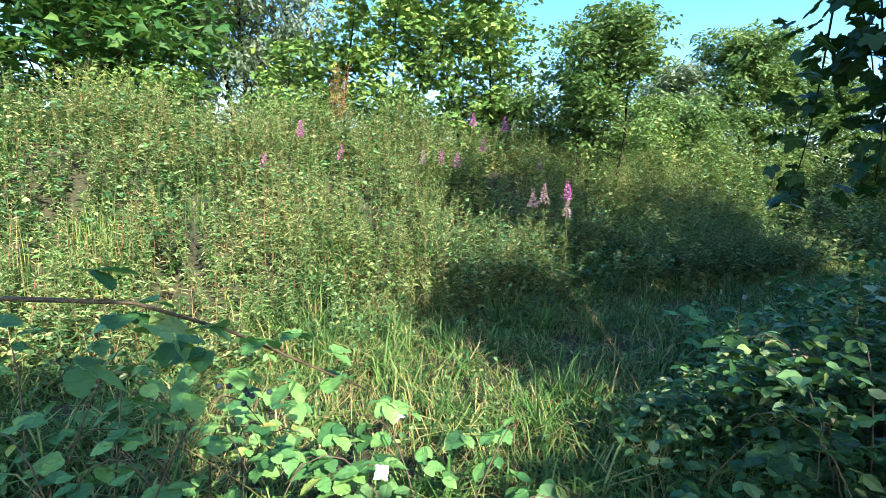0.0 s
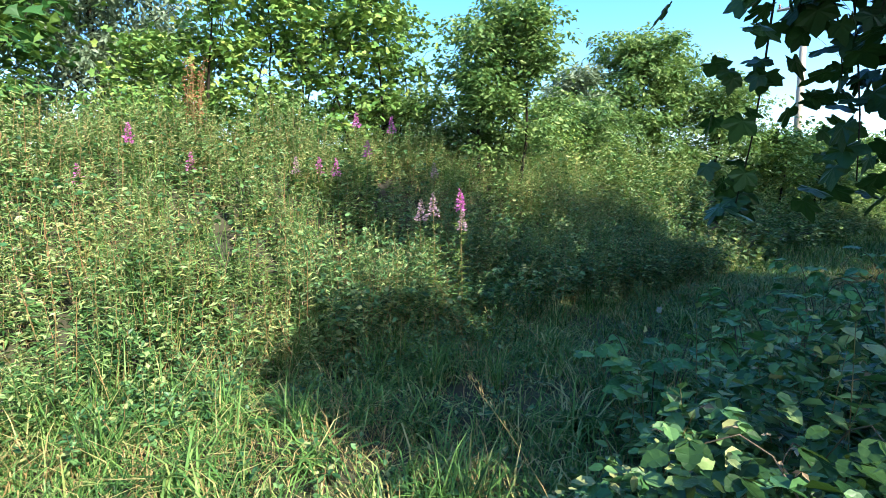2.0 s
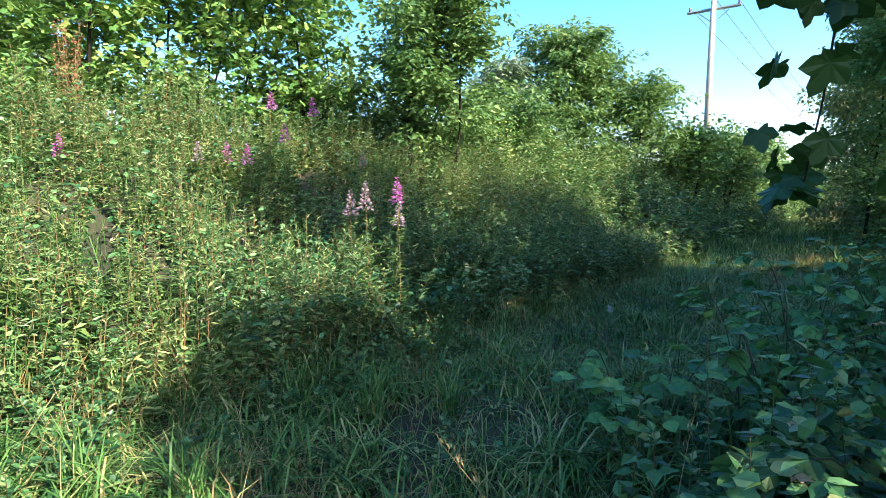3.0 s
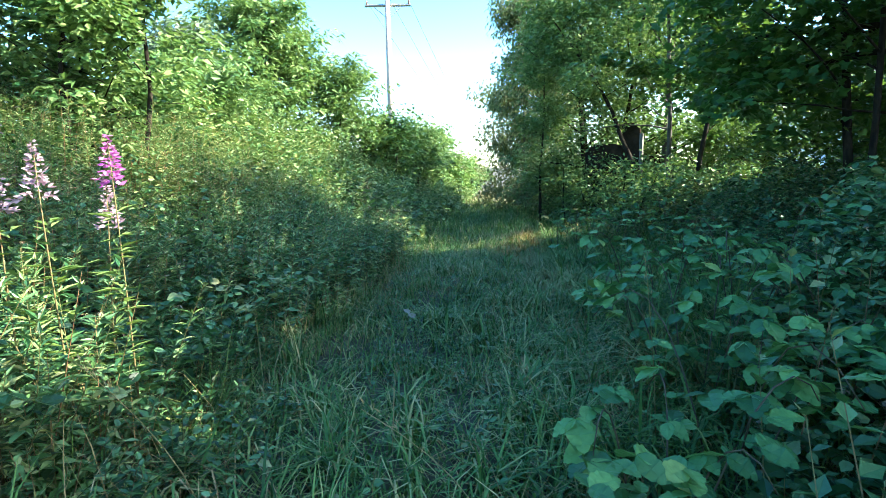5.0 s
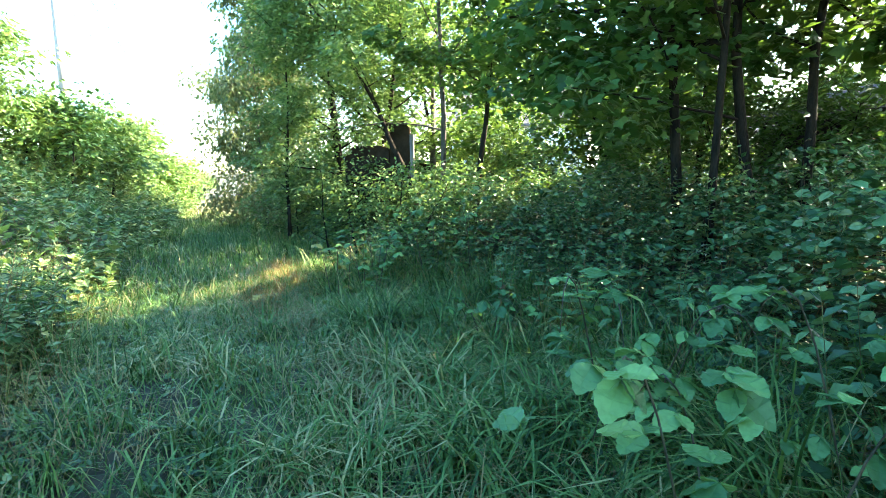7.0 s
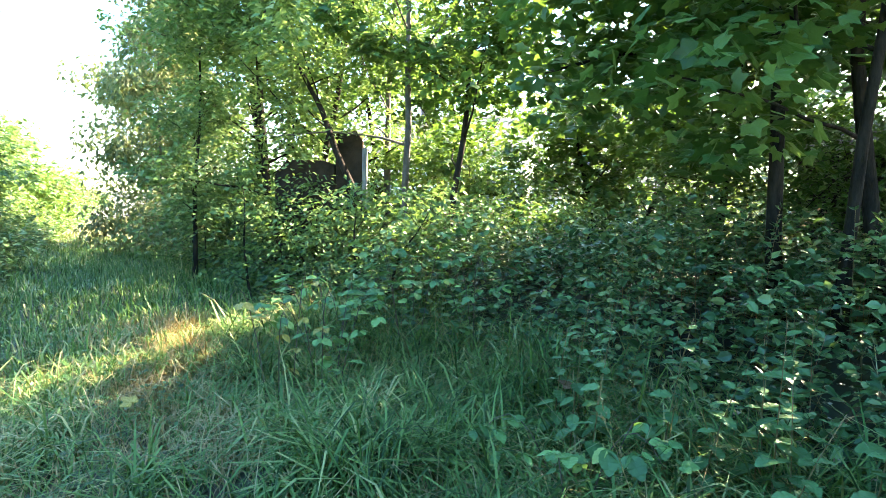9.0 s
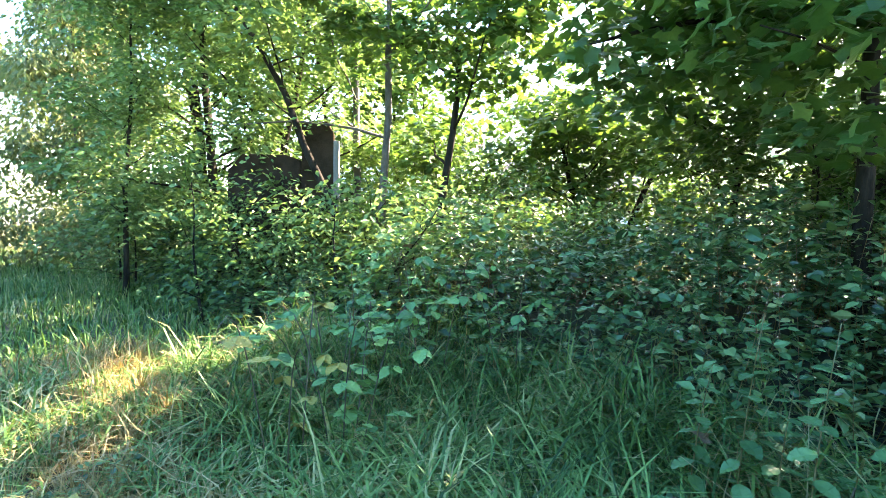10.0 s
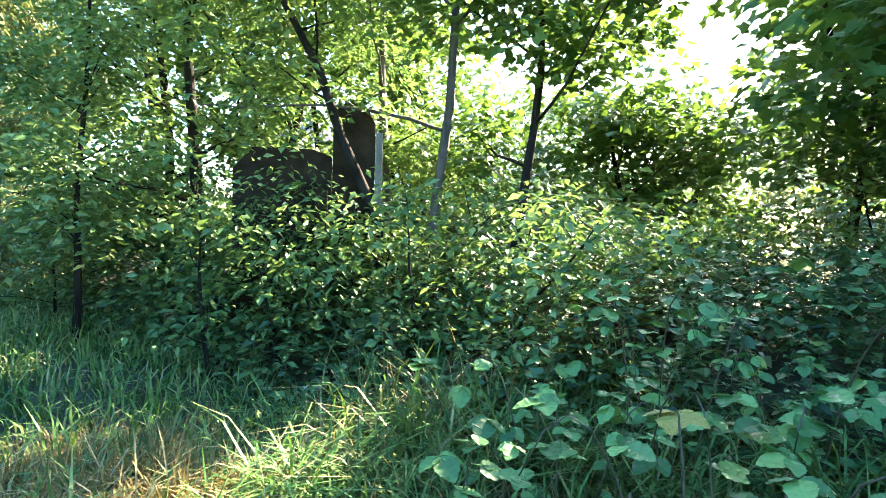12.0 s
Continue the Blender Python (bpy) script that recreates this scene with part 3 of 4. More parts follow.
def tree(x, y, tall, spread_r, low, stems, thick, bark, leaf_mat, shape, leaf, count, label, lean=(0, 0), limbs=9, clump=0.45, droop=0.02, name="tree", hang=0.0, wide=1.0, dense_low=False, splay=0.16, boughs=()):
    """A tree: tapered stems, limbs, and a crown of leaves gathered in clumps round the limbs."""
    z0 = float(ground(x, y)) - 0.08
    t = thing(name, (x, y, z0), label, "tree")
    centres = []
    for k in range(stems):
        a = k * 2.4 + x
        off = np.array([math.cos(a), math.sin(a), 0]) * (0.0 if stems == 1 else 0.22 * stems ** 0.5)
        d = np.array([lean[0] + (0 if stems == 1 else splay * math.cos(a)), lean[1] + (0 if stems == 1 else splay * math.sin(a)), 1.0])
        line = limb_line(off, d, tall * 0.88, 0.02, 0.075, 10)
        r = thick * (0.75 + 0.35 * rng.random()) * np.linspace(1.0, 0.16, 10)
        r[0] *= 1.35
        part("trunk", mesh_of("trunk", *tube(line, r, 9), bark, False), t)
        for j in range(limbs):
            u = low / tall + (1 - low / tall) * (j + rng.random()) / limbs
            u = min(max(u * 9 / 0.92, 0.5), 8.6)
            i = int(u)
            base = line[i] + (line[i + 1] - line[i]) * (u - i)
            az = j * 2.4 + rng.random() + k * 1.1
            level = u / 9
            ln = spread_r * (1.15 - 0.75 * level) * rng.uniform(0.75, 1.2)
            if dense_low:
                ln = spread_r * math.sqrt(max(0.15, 1 - (level * 1.5 - 0.6) ** 2)) * rng.uniform(0.75, 1.1)
            way = np.array([math.cos(az), math.sin(az), 0.35 + 0.5 * level])
            ll = limb_line(base, way, ln, droop, 0.10)
            part("limb", mesh_of("limb", *tube(ll, max(0.3 * thick * (1.2 - level), 0.005) * np.linspace(1, 0.25, 7), 5), bark, False), t)
            for q in range(2, 7):
                centres.append(ll[q] + rng.normal(0, 0.12 * spread_r, 3) * [1, 1, 0.7])
                if q > 2:
                    centres.append(ll[q] + rng.normal(0, 0.2 * spread_r, 3) * [1, 1, 0.6])
        for q in range(6, 10):
            centres.append(line[q] + rng.normal(0, 0.12 * spread_r, 3))
    if dense_low:
        for _ in range(26 * stems + 20):
            u = rng.uniform(0.06, 0.97)
            a = rng.uniform(0, 2 * math.pi)
            rr = spread_r * math.sqrt(max(0.06, 1 - (u * 1.55 - 0.6) ** 2)) * rng.uniform(0.35, 1.0)
            way = np.array([math.cos(a), math.sin(a), 0]) * rr + [lean[0] * u * tall, lean[1] * u * tall, u * tall]
            centres.append(way)
            if rng.random() < 0.12:
                stem = np.array([[0, 0, u * tall * 0.8], way * [0.5, 0.5, 0.95], way])
                part("limb", mesh_of("limb", *tube(stem, [0.2 * thick, 0.14 * thick, 0.004], 5), bark, False), t)
    for az, high, ln in boughs:
        ll = limb_line((0, 0, high), (math.cos(radians(az)), math.sin(radians(az)), 0.12), ln, -0.01, 0.06)
        part("bough", mesh_of("bough", *tube(ll, np.linspace(0.04, 0.012, 7), 6), bark, False), t)
        for q in range(2, 7):
            for _ in range(4):
                centres.append(ll[q] + rng.normal(0, 1, 3) * [0.4, 0.4, 0.24])
    c = np.array(centres)
    weight = rng.uniform(0.3, 1.6, len(c))
    pick = rng.choice(len(c), count, p=weight / weight.sum())
    size_c = clump * rng.uniform(0.6, 1.35, len(c))
    g = rng.normal(0, 1, (count, 3))
    g *= (rng.uniform(0.2, 1, count) ** 0.5 / np.linalg.norm(g, axis=1))[:, None]
    p = c[pick] + g * size_c[pick][:, None] * [1, 1, 0.6 + hang]
    p[:, 2] -= hang * rng.uniform(0, 1.2, count) * size_c[pick]
    p[:, 2] = np.maximum(p[:, 2], rng.uniform(0.15, 0.5, count))
    a = np.arctan2(g[:, 1], g[:, 0]) + rng.normal(0, 0.9, count)
    along = np.stack([np.cos(a), np.sin(a), rng.normal(-0.3 - hang, 0.35, count)], 1)
    face = rng.normal(0, 0.5, (count, 3)) + [0, 0, 1.0] + 0.4 * g
    size = leaf * rng.uniform(0.6, 1.3, count)
    v, f = scatter(shape, p, turned(along, face), np.column_stack([size * wide, size, size]))
    part("crown", mesh_of("crown", v, f, leaf_mat), t)
    return t


# Sycamores in a clump beside the track, whose crowns overhang it.
SYC = "tall sycamore with dark trunks and shading crown"
tree(8.8, 3.45, 7.6, 2.4, 1.6, 3, 0.06, M_BARK, M_SYC, PALM_FIVE, 0.095, 13000, "multi-stemmed " + SYC, limbs=9, clump=0.5, splay=0.05, boughs=((66, 2.3, 2.3), (95, 2.6, 2.2)))
tree(8.85, 2.6, 7.4, 2.6, 1.8, 1, 0.07, M_BARK, M_SYC, PALM, 0.115, 6000, SYC, limbs=9, clump=0.55)
tree(8.6, 1.7, 7.4, 2.8, 1.8, 1, 0.07, M_BARK, M_SYC, PALM, 0.125, 9500, SYC, limbs=9, clump=0.55)
tree(4.2, -2.0, 6.0, 1.5, 2.0, 2, 0.10, M_BARK, M_SYC, PALM, 0.14, 5200, "sycamore behind the opening, shading the track", limbs=11, clump=0.55)
tree(6.2, 1.2, 7.8, 2.6, 2.4, 1, 0.10, M_BARK, M_SYC, PALM, 0.15, 8000, "sycamore in the row along the track", limbs=10, clump=0.55)
tree(0.5, -1.35, 4.4, 1.25, 2.0, 1, 0.07, M_BARK, M_ASH, PLAIN, 0.12, 6500, "small bushy tree behind the opening onto the track", limbs=10, clump=0.4)
tree(6.9, -1.0, 6.8, 2.2, 2.0, 2, 0.10, M_BARK, M_SYC, PALM, 0.16, 8000, "sycamore in the row along the track", limbs=10, clump=0.55)
tree(11.9, 2.9, 4.2, 1.6, 1.5, 1, 0.06, M_BARK, M_SYC, PALM_FIVE, 0.095, 5200, "young sycamore at the edge of the thicket", limbs=11, clump=0.42, boughs=((125, 1.9, 1.9), (112, 2.6, 2.0)))
# Lighter trees and dense scrub round the hut.
tree(12.3, 6.5, 6.5, 2.0, 1.3, 1, 0.075, M_BARK, M_SYC, PALM_FIVE, 0.085, 9000, "slender young tree with sparse sunlit leaves", limbs=12, clump=0.45)
tree(13.4, 7.2, 7.5, 2.2, 2.0, 2, 0.08, M_PALEBARK, M_ASH, PLAIN, 0.11, 8000, "twin-stemmed pale-barked tree beside the hut", limbs=10)
tree(12.8, 7.42, 6.5, 1.9, 2.0, 1, 0.06, M_BARK, M_ASH, PLAIN, 0.11, 8000, "leaning slender tree by the hut", lean=(0.02, 0.24), limbs=10)
tree(14.5, 9.3, 7.2, 2.0, 0.5, 2, 0.09, M_BARK, M_ASH, PLAIN, 0.105, 22000, "bushy dark green tree with low branches", limbs=13, dense_low=True)
tree(13.6, 10.7, 5.6, 0.9, 1.0, 1, 0.04, M_BARK, M_ASH, PLAIN, 0.10, 7000, "slender leafy tree at the edge of the track", limbs=11, dense_low=True)
tree(16.4, 10.7, 7.5, 2.0, 0.5, 2, 0.09, M_BARK, M_ASH, PLAIN, 0.115, 18000, "bushy dark green tree with low branches", limbs=13, dense_low=True)
tree(17.5, 8.6, 7.0, 2.2, 0.5, 2, 0.09, M_BARK, M_SYC, PALM, 0.16, 5000, "bushy sycamore behind the hut", limbs=12, dense_low=True)
tree(18.9, 13.8, 9.0, 1.5, 0.6, 2, 0.05, M_PALEBARK, M_BIRCH, PLAIN, 0.14, 26000, "weeping birch with pale yellowing leaves", limbs=14, droop=-0.12, hang=0.8, clump=0.42, splay=0.04)
tree(21.5, 15.0, 6.0, 1.7, 0.4, 2, 0.07, M_PALEBARK, M_BIRCH, PLAIN, 0.16, 12000, "lower pale birch behind the first", limbs=12, droop=-0.08, hang=0.5, dense_low=True)
tree(14.6, 3.4, 3.2, 1.6, 0.6, 2, 0.08, M_BARK, M_SYC, PALM, 0.11, 8000, "sunlit sycamore at the meadow's edge", limbs=11, clump=0.5, dense_low=True)
tree(17.8, 6.3, 5.0, 2.1, 0.4, 2, 0.08, M_BARK, M_SAPLING, PALM, 0.12, 6500, "bushy yellow-green tree beyond the hut", limbs=11, dense_low=True)
tree(22.5, 2.0, 5.5, 2.4, 0.4, 2, 0.09, M_BARK, M_WILLOW, SLIM, 0.24, 7000, "pale bushy willow across the meadow", limbs=11, dense_low=True, wide=1.6)
tree(13.0, -2.5, 6.5, 2.6, 1.2, 2, 0.09, M_BARK, M_SYC, PALM, 0.16, 7500, "sycamore at the meadow's edge", limbs=11, clump=0.55)
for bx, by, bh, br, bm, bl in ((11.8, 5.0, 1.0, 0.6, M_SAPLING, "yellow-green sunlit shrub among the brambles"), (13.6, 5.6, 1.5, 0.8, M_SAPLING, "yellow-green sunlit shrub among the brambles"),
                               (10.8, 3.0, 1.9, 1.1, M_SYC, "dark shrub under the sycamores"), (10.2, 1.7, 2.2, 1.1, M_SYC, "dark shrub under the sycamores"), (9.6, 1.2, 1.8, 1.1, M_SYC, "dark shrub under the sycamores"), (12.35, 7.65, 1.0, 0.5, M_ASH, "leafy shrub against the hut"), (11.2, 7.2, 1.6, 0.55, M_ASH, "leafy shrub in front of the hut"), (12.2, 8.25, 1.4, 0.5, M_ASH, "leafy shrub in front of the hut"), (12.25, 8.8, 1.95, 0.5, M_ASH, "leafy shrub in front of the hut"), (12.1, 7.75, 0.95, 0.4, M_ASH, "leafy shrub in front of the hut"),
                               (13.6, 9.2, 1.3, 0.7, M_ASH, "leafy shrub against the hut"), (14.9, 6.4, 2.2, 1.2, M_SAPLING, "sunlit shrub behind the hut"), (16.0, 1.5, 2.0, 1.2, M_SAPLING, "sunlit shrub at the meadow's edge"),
                               (17.8, 12.6, 1.7, 1.0, M_BIRCH, "pale shrub under the birch"), (15.8, 11.4, 1.9, 0.9, M_ASH, "leafy shrub beside the track")):
    tree(bx, by, bh, br, 0.15, 3, 0.022, M_BARK, bm, PLAIN, 0.09, int(5200 * br * br), bl, name="shrub", limbs=8, dense_low=True, clump=0.3)
# Hedgerow trees beyond the meadow.
hedge = random.Random(21)
for k in range(15):
    az = radians(-66 + 5.0 * k + hedge.uniform(-1.5, 1.5))
    dist = hedge.uniform(34, 48)
    tree(7.0 + dist * math.cos(az), 7.5 + dist * math.sin(az), hedge.uniform(3.6, 6.0), hedge.uniform(2.6, 3.6), 0.3, 2, 0.1, M_BARK, (M_WILLOW, M_BIRCH, M_SAPLING)[k % 3], PLAIN, 0.42, 3200, "pale hedgerow tree beyond the meadow", limbs=2, dense_low=True, clump=0.8)
# Trees on top of the bank.
for bs, bn, bh, br, bm in ((-3.5, 10.2, 1.3, 0.8, M_SAPLING), (0.5, 10.3, 1.3, 0.8, M_SAPLING), (3.2, 10.2, 1.2, 0.8, M_SAPLING), (5.2, 9.9, 1.3, 0.8, M_ASH), (7.2, 9.7, 1.4, 0.9, M_ASH), (9.6, 9.6, 1.5, 0.9, M_ASH), (12.0, 9.4, 1.5, 0.9, M_SAPLING), (14.5, 9.2, 1.5, 1.0, M_ASH), (8.6, 10.6, 2.0, 1.0, M_ASH), (-6.0, 10.4, 1.4, 0.9, M_SYC)):
    bx, by = (float(v) for v in world_xy(bs, bn))
    tree(bx, by, bh, br, 0.12, 3, 0.02, M_BARK, bm, PLAIN, 0.1, int(4600 * br * br), "leafy bush on the crest of the bank", name="shrub", limbs=8, dense_low=True, clump=0.3)
tree(-7.3, 10.9, 5.8, 2.5, 0.3, 3, 0.10, M_BARK, M_SYC, PALM, 0.16, 9500, "dark broad sycamore on top of the bank", limbs=12, dense_low=True, clump=0.5)
tree(-6.0, 16.5, 8.0, 2.5, 0.5, 3, 0.11, M_BARK, M_WILLOW, SLIM, 0.22, 21000, "silvery grey-green willow behind the bank", limbs=12, dense_low=True, hang=0.3, wide=1.8)
tree(-9.5, 15.5, 7.0, 2.6, 0.5, 3, 0.11, M_BARK, M_ASH, PLAIN, 0.2, 12000, "tall ash behind the bank", limbs=12, dense_low=True)
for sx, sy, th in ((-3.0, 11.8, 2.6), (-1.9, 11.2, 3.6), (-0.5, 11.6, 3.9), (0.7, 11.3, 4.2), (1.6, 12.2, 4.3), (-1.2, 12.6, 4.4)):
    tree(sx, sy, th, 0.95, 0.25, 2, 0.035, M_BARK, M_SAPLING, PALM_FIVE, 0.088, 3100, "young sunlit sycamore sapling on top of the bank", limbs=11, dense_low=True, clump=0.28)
tree(3.15, 11.0, 3.6, 1.2, 0.6, 3, 0.04, M_BARK, M_ASH, PLAIN, 0.115, 19000, "rounded young ash with several stems on the bank", limbs=9, dense_low=True, clump=0.33)
tree(10.2, 18.4, 4.9, 2.0, 0.4, 3, 0.06, M_BARK, M_ASH, SLIM, 0.2, 19000, "broad bushy sallow on the bank", limbs=10, dense_low=True, clump=0.4, wide=1.8)
tree(7.8, 18.2, 3.7, 1.4, 0.4, 2, 0.05, M_BARK, M_WILLOW, SLIM, 0.2, 9000, "small pale sallow bush on the bank", limbs=9, dense_low=True, wide=1.8)
tree(5.6, 15.0, 2.2, 1.2, 0.3, 2, 0.04, M_BARK, M_ASH, SLIM, 0.17, 6000, "low leafy bush on the bank", limbs=9, dense_low=True, wide=1.8)
tree(12.8, 18.6, 3.6, 1.7, 0.3, 3, 0.05, M_BARK, M_ASH, SLIM, 0.2, 11000, "low bushy sallow on the bank", limbs=9, dense_low=True, wide=1.8)
tree(15.0, 18.0, 2.6, 1.5, 0.3, 3, 0.05, M_BARK, M_SAPLING, PLAIN, 0.17, 6000, "low rounded bush along the bank", limbs=9, dense_low=True)
tree(18.5, 20.0, 2.6, 1.7, 0.3, 3, 0.05, M_BARK, M_ASH, PLAIN, 0.2, 6500, "low rounded bush along the bank", limbs=9, dense_low=True)
far_bush = random.Random(12)
for k in range(13):
    bs = 30 + 5.2 * k + far_bush.uniform(-1, 1)
    bx, by = (float(v) for v in world_xy(bs, far_bush.uniform(5.6, 7.4)))
    tree(bx, by, far_bush.uniform(1.3, 2.0), far_bush.uniform(1.5, 2.1), 0.2, 3, 0.03, M_BARK, (M_ASH, M_SAPLING, M_BIRCH)[k % 3], PLAIN, 0.24, 3600, "low rounded bush far along the bank", name="shrub", limbs=3, dense_low=True)
tree(24.0, 23.5, 2.8, 2.0, 0.3, 3, 0.05, M_BARK, M_ASH, PLAIN, 0.22, 6000, "low rounded bush along the bank", limbs=9, dense_low=True)


# ---- sycamore with the low branch that hangs beside the start of the walk ----
def one_leaf(name, shape, material, parent, m, label=""):
    """One leaf as an object of its own; leaves of a kind share their mesh."""
    key = name + material.name
    if key not in LEAF_MESHES:
        LEAF_MESHES[key] = mesh_of(name, *shape, material)
    return part(name, LEAF_MESHES[key], parent, label, m)


LEAF_MESHES = {}
M_NETTLE_ONE = leaf_material("nettle_leaf", [(0.0, (0.035, 0.11, 0.035)), (0.6, (0.075, 0.19, 0.06)), (1.0, (0.13, 0.26, 0.09))], (0.15, 0.3, 0.05), 0.18, 0.45, 0.2, True)
M_WEED_ONE = leaf_material("willowherb_leaf", [(0.0, (0.08, 0.15, 0.03)), (1.0, (0.2, 0.28, 0.08))], (0.25, 0.36, 0.05), 0.3, 0.5, 0.2, True)


def leaf_pose(p, az, pitch, roll, size):
    return pose(p[0], p[1], p[2], pitch, roll, az) @ Matrix.Diagonal((size, size, size, 1))


def edge_sycamore():
    x, y = 4.8, 0.6
    t = tree(x, y, 5.6, 1.5, 2.2, 1, 0.11, M_BARK, M_SYC, PALM, 0.16, 4000, "leafy sycamore whose low branch hangs beside the track", limbs=10, clump=0.5)
    z0 = t.matrix_basis.translation.z
    base = np.array([0, 0, 2.4])
    tip = np.array([2.2 - x, 2.7 - y, 2.6 - z0])
    main = np.array([base + (tip - base) * u + [0, 0, 0.35 * math.sin(u * 3.1)] for u in np.linspace(0, 1.05, 9)])
    limb = part("hanging_limb", mesh_of("hanging_limb", *tube(main, np.linspace(0.035, 0.01, 9), 6), M_BARK, False), t)
    r = random.Random(5)
    for k in range(22):
        u = 0.5 + 0.53 * k / 21
        i = min(int(u * 8), 7)
        start = main[i] + (main[i + 1] - main[i]) * (u * 8 - i)
        drop = r.uniform(0.5, 1.4)
        end = start + np.array([r.uniform(-0.3, 0.25), r.uniform(-0.3, 0.3), -drop])
        twig = np.array([start + (end - start) * v + [0.08 * math.sin(v * 3), 0.05 * math.sin(v * 4), 0.06 * math.sin(3 * v)] for v in np.linspace(0, 1, 6)])
        part("twig", mesh_of("twig", *tube(twig, np.linspace(0.007, 0.003, 6), 4), M_BARK, False), limb)
        for j in range(int(10 + drop * 30)):
            v = r.uniform(0.1, 1.05)
            q = start + (end - start) * v + np.array([r.uniform(-0.12, 0.12), r.uniform(-0.12, 0.12), r.uniform(-0.05, 0.05)])
            one_leaf("leaf", PALM_FULL, M_SYC_SHADED, limb, leaf_pose(q, r.uniform(0, 360), r.uniform(-75, -10), r.uniform(-25, 25), r.uniform(0.06, 0.10)))
    # leafier spray above, towards the trunk
    for j in range(320):
        u = r.uniform(0.35, 1.05)
        i = min(int(u * 8), 7)
        q = main[i] + (main[i + 1] - main[i]) * (u * 8 - i) + np.array([r.gauss(0, 0.22), r.gauss(0, 0.22), r.uniform(-0.35, 0.35)])
        one_leaf("leaf", PALM_FULL, M_SYC_SHADED, limb, leaf_pose(q, r.uniform(0, 360), r.uniform(-60, 5), r.uniform(-25, 25), r.uniform(0.06, 0.10)))


edge_sycamore()


# ---- bramble bushes near the walk, leaf by leaf ----
def bramble_bush(x, y, top, radius, count, size, label, seed, canes=4, material=None, low=0.12):
    """Arching canes with leaves of three leaflets."""
    material = material or M_BRAMBLE_ONE
    r = random.Random(seed)
    size *= 0.86
    z0 = float(ground(x, y))
    t = thing("bramble_bush", (x, y, z0), label, "bramble", "bramble bushes beside the track")
    lines = []
    for k in range(canes):
        a = k * 2.4 + seed
        reach = radius * r.uniform(0.7, 1.15)
        h = (top - z0) * r.uniform(0.75, 1.05)
        line = np.array([(0.08 * math.cos(a) + reach * u * math.cos(a + 0.4 * u), 0.08 * math.sin(a) + reach * u * math.sin(a + 0.4 * u), h * 0.93 * math.sin(min(u * 2.2, 2.5)) if u else -0.03) for u in np.linspace(0, 1, 8)])
        part("cane", mesh_of("cane", *tube(line, np.linspace(0.0045, 0.002, 8), 5), M_CANE, False), t)
        lines.append(line)
    for j in range(int(count * 1.7)):
        line = lines[j % canes]
        u = r.uniform(0.15, 1.0) * 6.99
        i = int(u)
        p = line[i] + (line[i + 1] - line[i]) * (u - i) + np.array([r.gauss(0, 0.11), r.gauss(0, 0.11), r.uniform(-0.08, 0.06)])
        p[2] = max(p[2], low)
        az, sz = r.uniform(0, 360), size * r.uniform(0.7, 1.25)
        pitch, roll = r.uniform(-40, 12), r.uniform(-22, 22)
        for off, s in ((0, 1.1), (75, 0.85), (-75, 0.85)):
            one_leaf("leaflet", TOOTHED, material, t, leaf_pose(p, az + off, pitch, roll, sz * s))


BUSH = "bramble bush with broad green leaves on arching canes"
for k, (bx, by, top, rad, cnt, sz) in enumerate((
        (1.75, 1.95, 0.95, 0.55, 26, 0.10), (1.55, 1.45, 0.75, 0.5, 20, 0.10), (2.2, 2.55, 0.85, 0.5, 22, 0.10),
        (2.32, 4.1, 0.78, 0.38, 22, 0.125), (2.95, 4.0, 0.85, 0.55, 28, 0.115), (3.55, 4.3, 0.95, 0.5, 26, 0.11), (3.6, 3.6, 1.15, 0.55, 26, 0.11), (4.3, 4.75, 1.0, 0.5, 24, 0.105), (4.6, 4.2, 1.25, 0.55, 24, 0.105), (5.3, 4.9, 1.1, 0.5, 20, 0.10),
        (8.6, 7.25, 0.98, 0.42, 26, 0.105), (9.3, 7.4, 0.85, 0.5, 22, 0.10), (9.4, 6.1, 1.1, 0.5, 22, 0.10), (9.6, 6.7, 1.25, 0.5, 22, 0.10), (7.3, 5.7, 0.55, 0.35, 16, 0.09))):
    # The first three bushes get the shade-darkened sycamore leaf colour.
    bramble_bush(bx, by, top, rad, cnt, sz, BUSH if k > 2 else "dark-leaved sucker growth under the hanging sycamore branch", k + 1, material=None if k > 2 else M_SYC_SHADED)
bramble_bush(0.0, 1.95, 0.48, 0.65, 30, 0.11, "low bramble creeping across the opening onto the track", 31, 5)
bramble_bush(-0.75, 1.75, 0.55, 0.5, 20, 0.10, "low bramble creeping across the opening onto the track", 32, 4)
bramble_bush(-1.15, 1.6, 0.8, 0.5, 22, 0.10, "shaded bramble beside the opening onto the track", 33, 5)
bramble_bush(-1.0, 2.25, 0.6, 0.45, 20, 0.10, "shaded bramble beside the opening onto the track", 34, 5)
bramble_bush(-1.75, 2.1, 0.75, 0.5, 20, 0.10, "shaded bramble beside the opening onto the track", 35, 5)
bramble_bush(8.4, 7.5, 0.95, 0.3, 5, 0.105, "few yellowing bramble leaves low in the thicket", 41, 3, M_YELLOWLEAF)


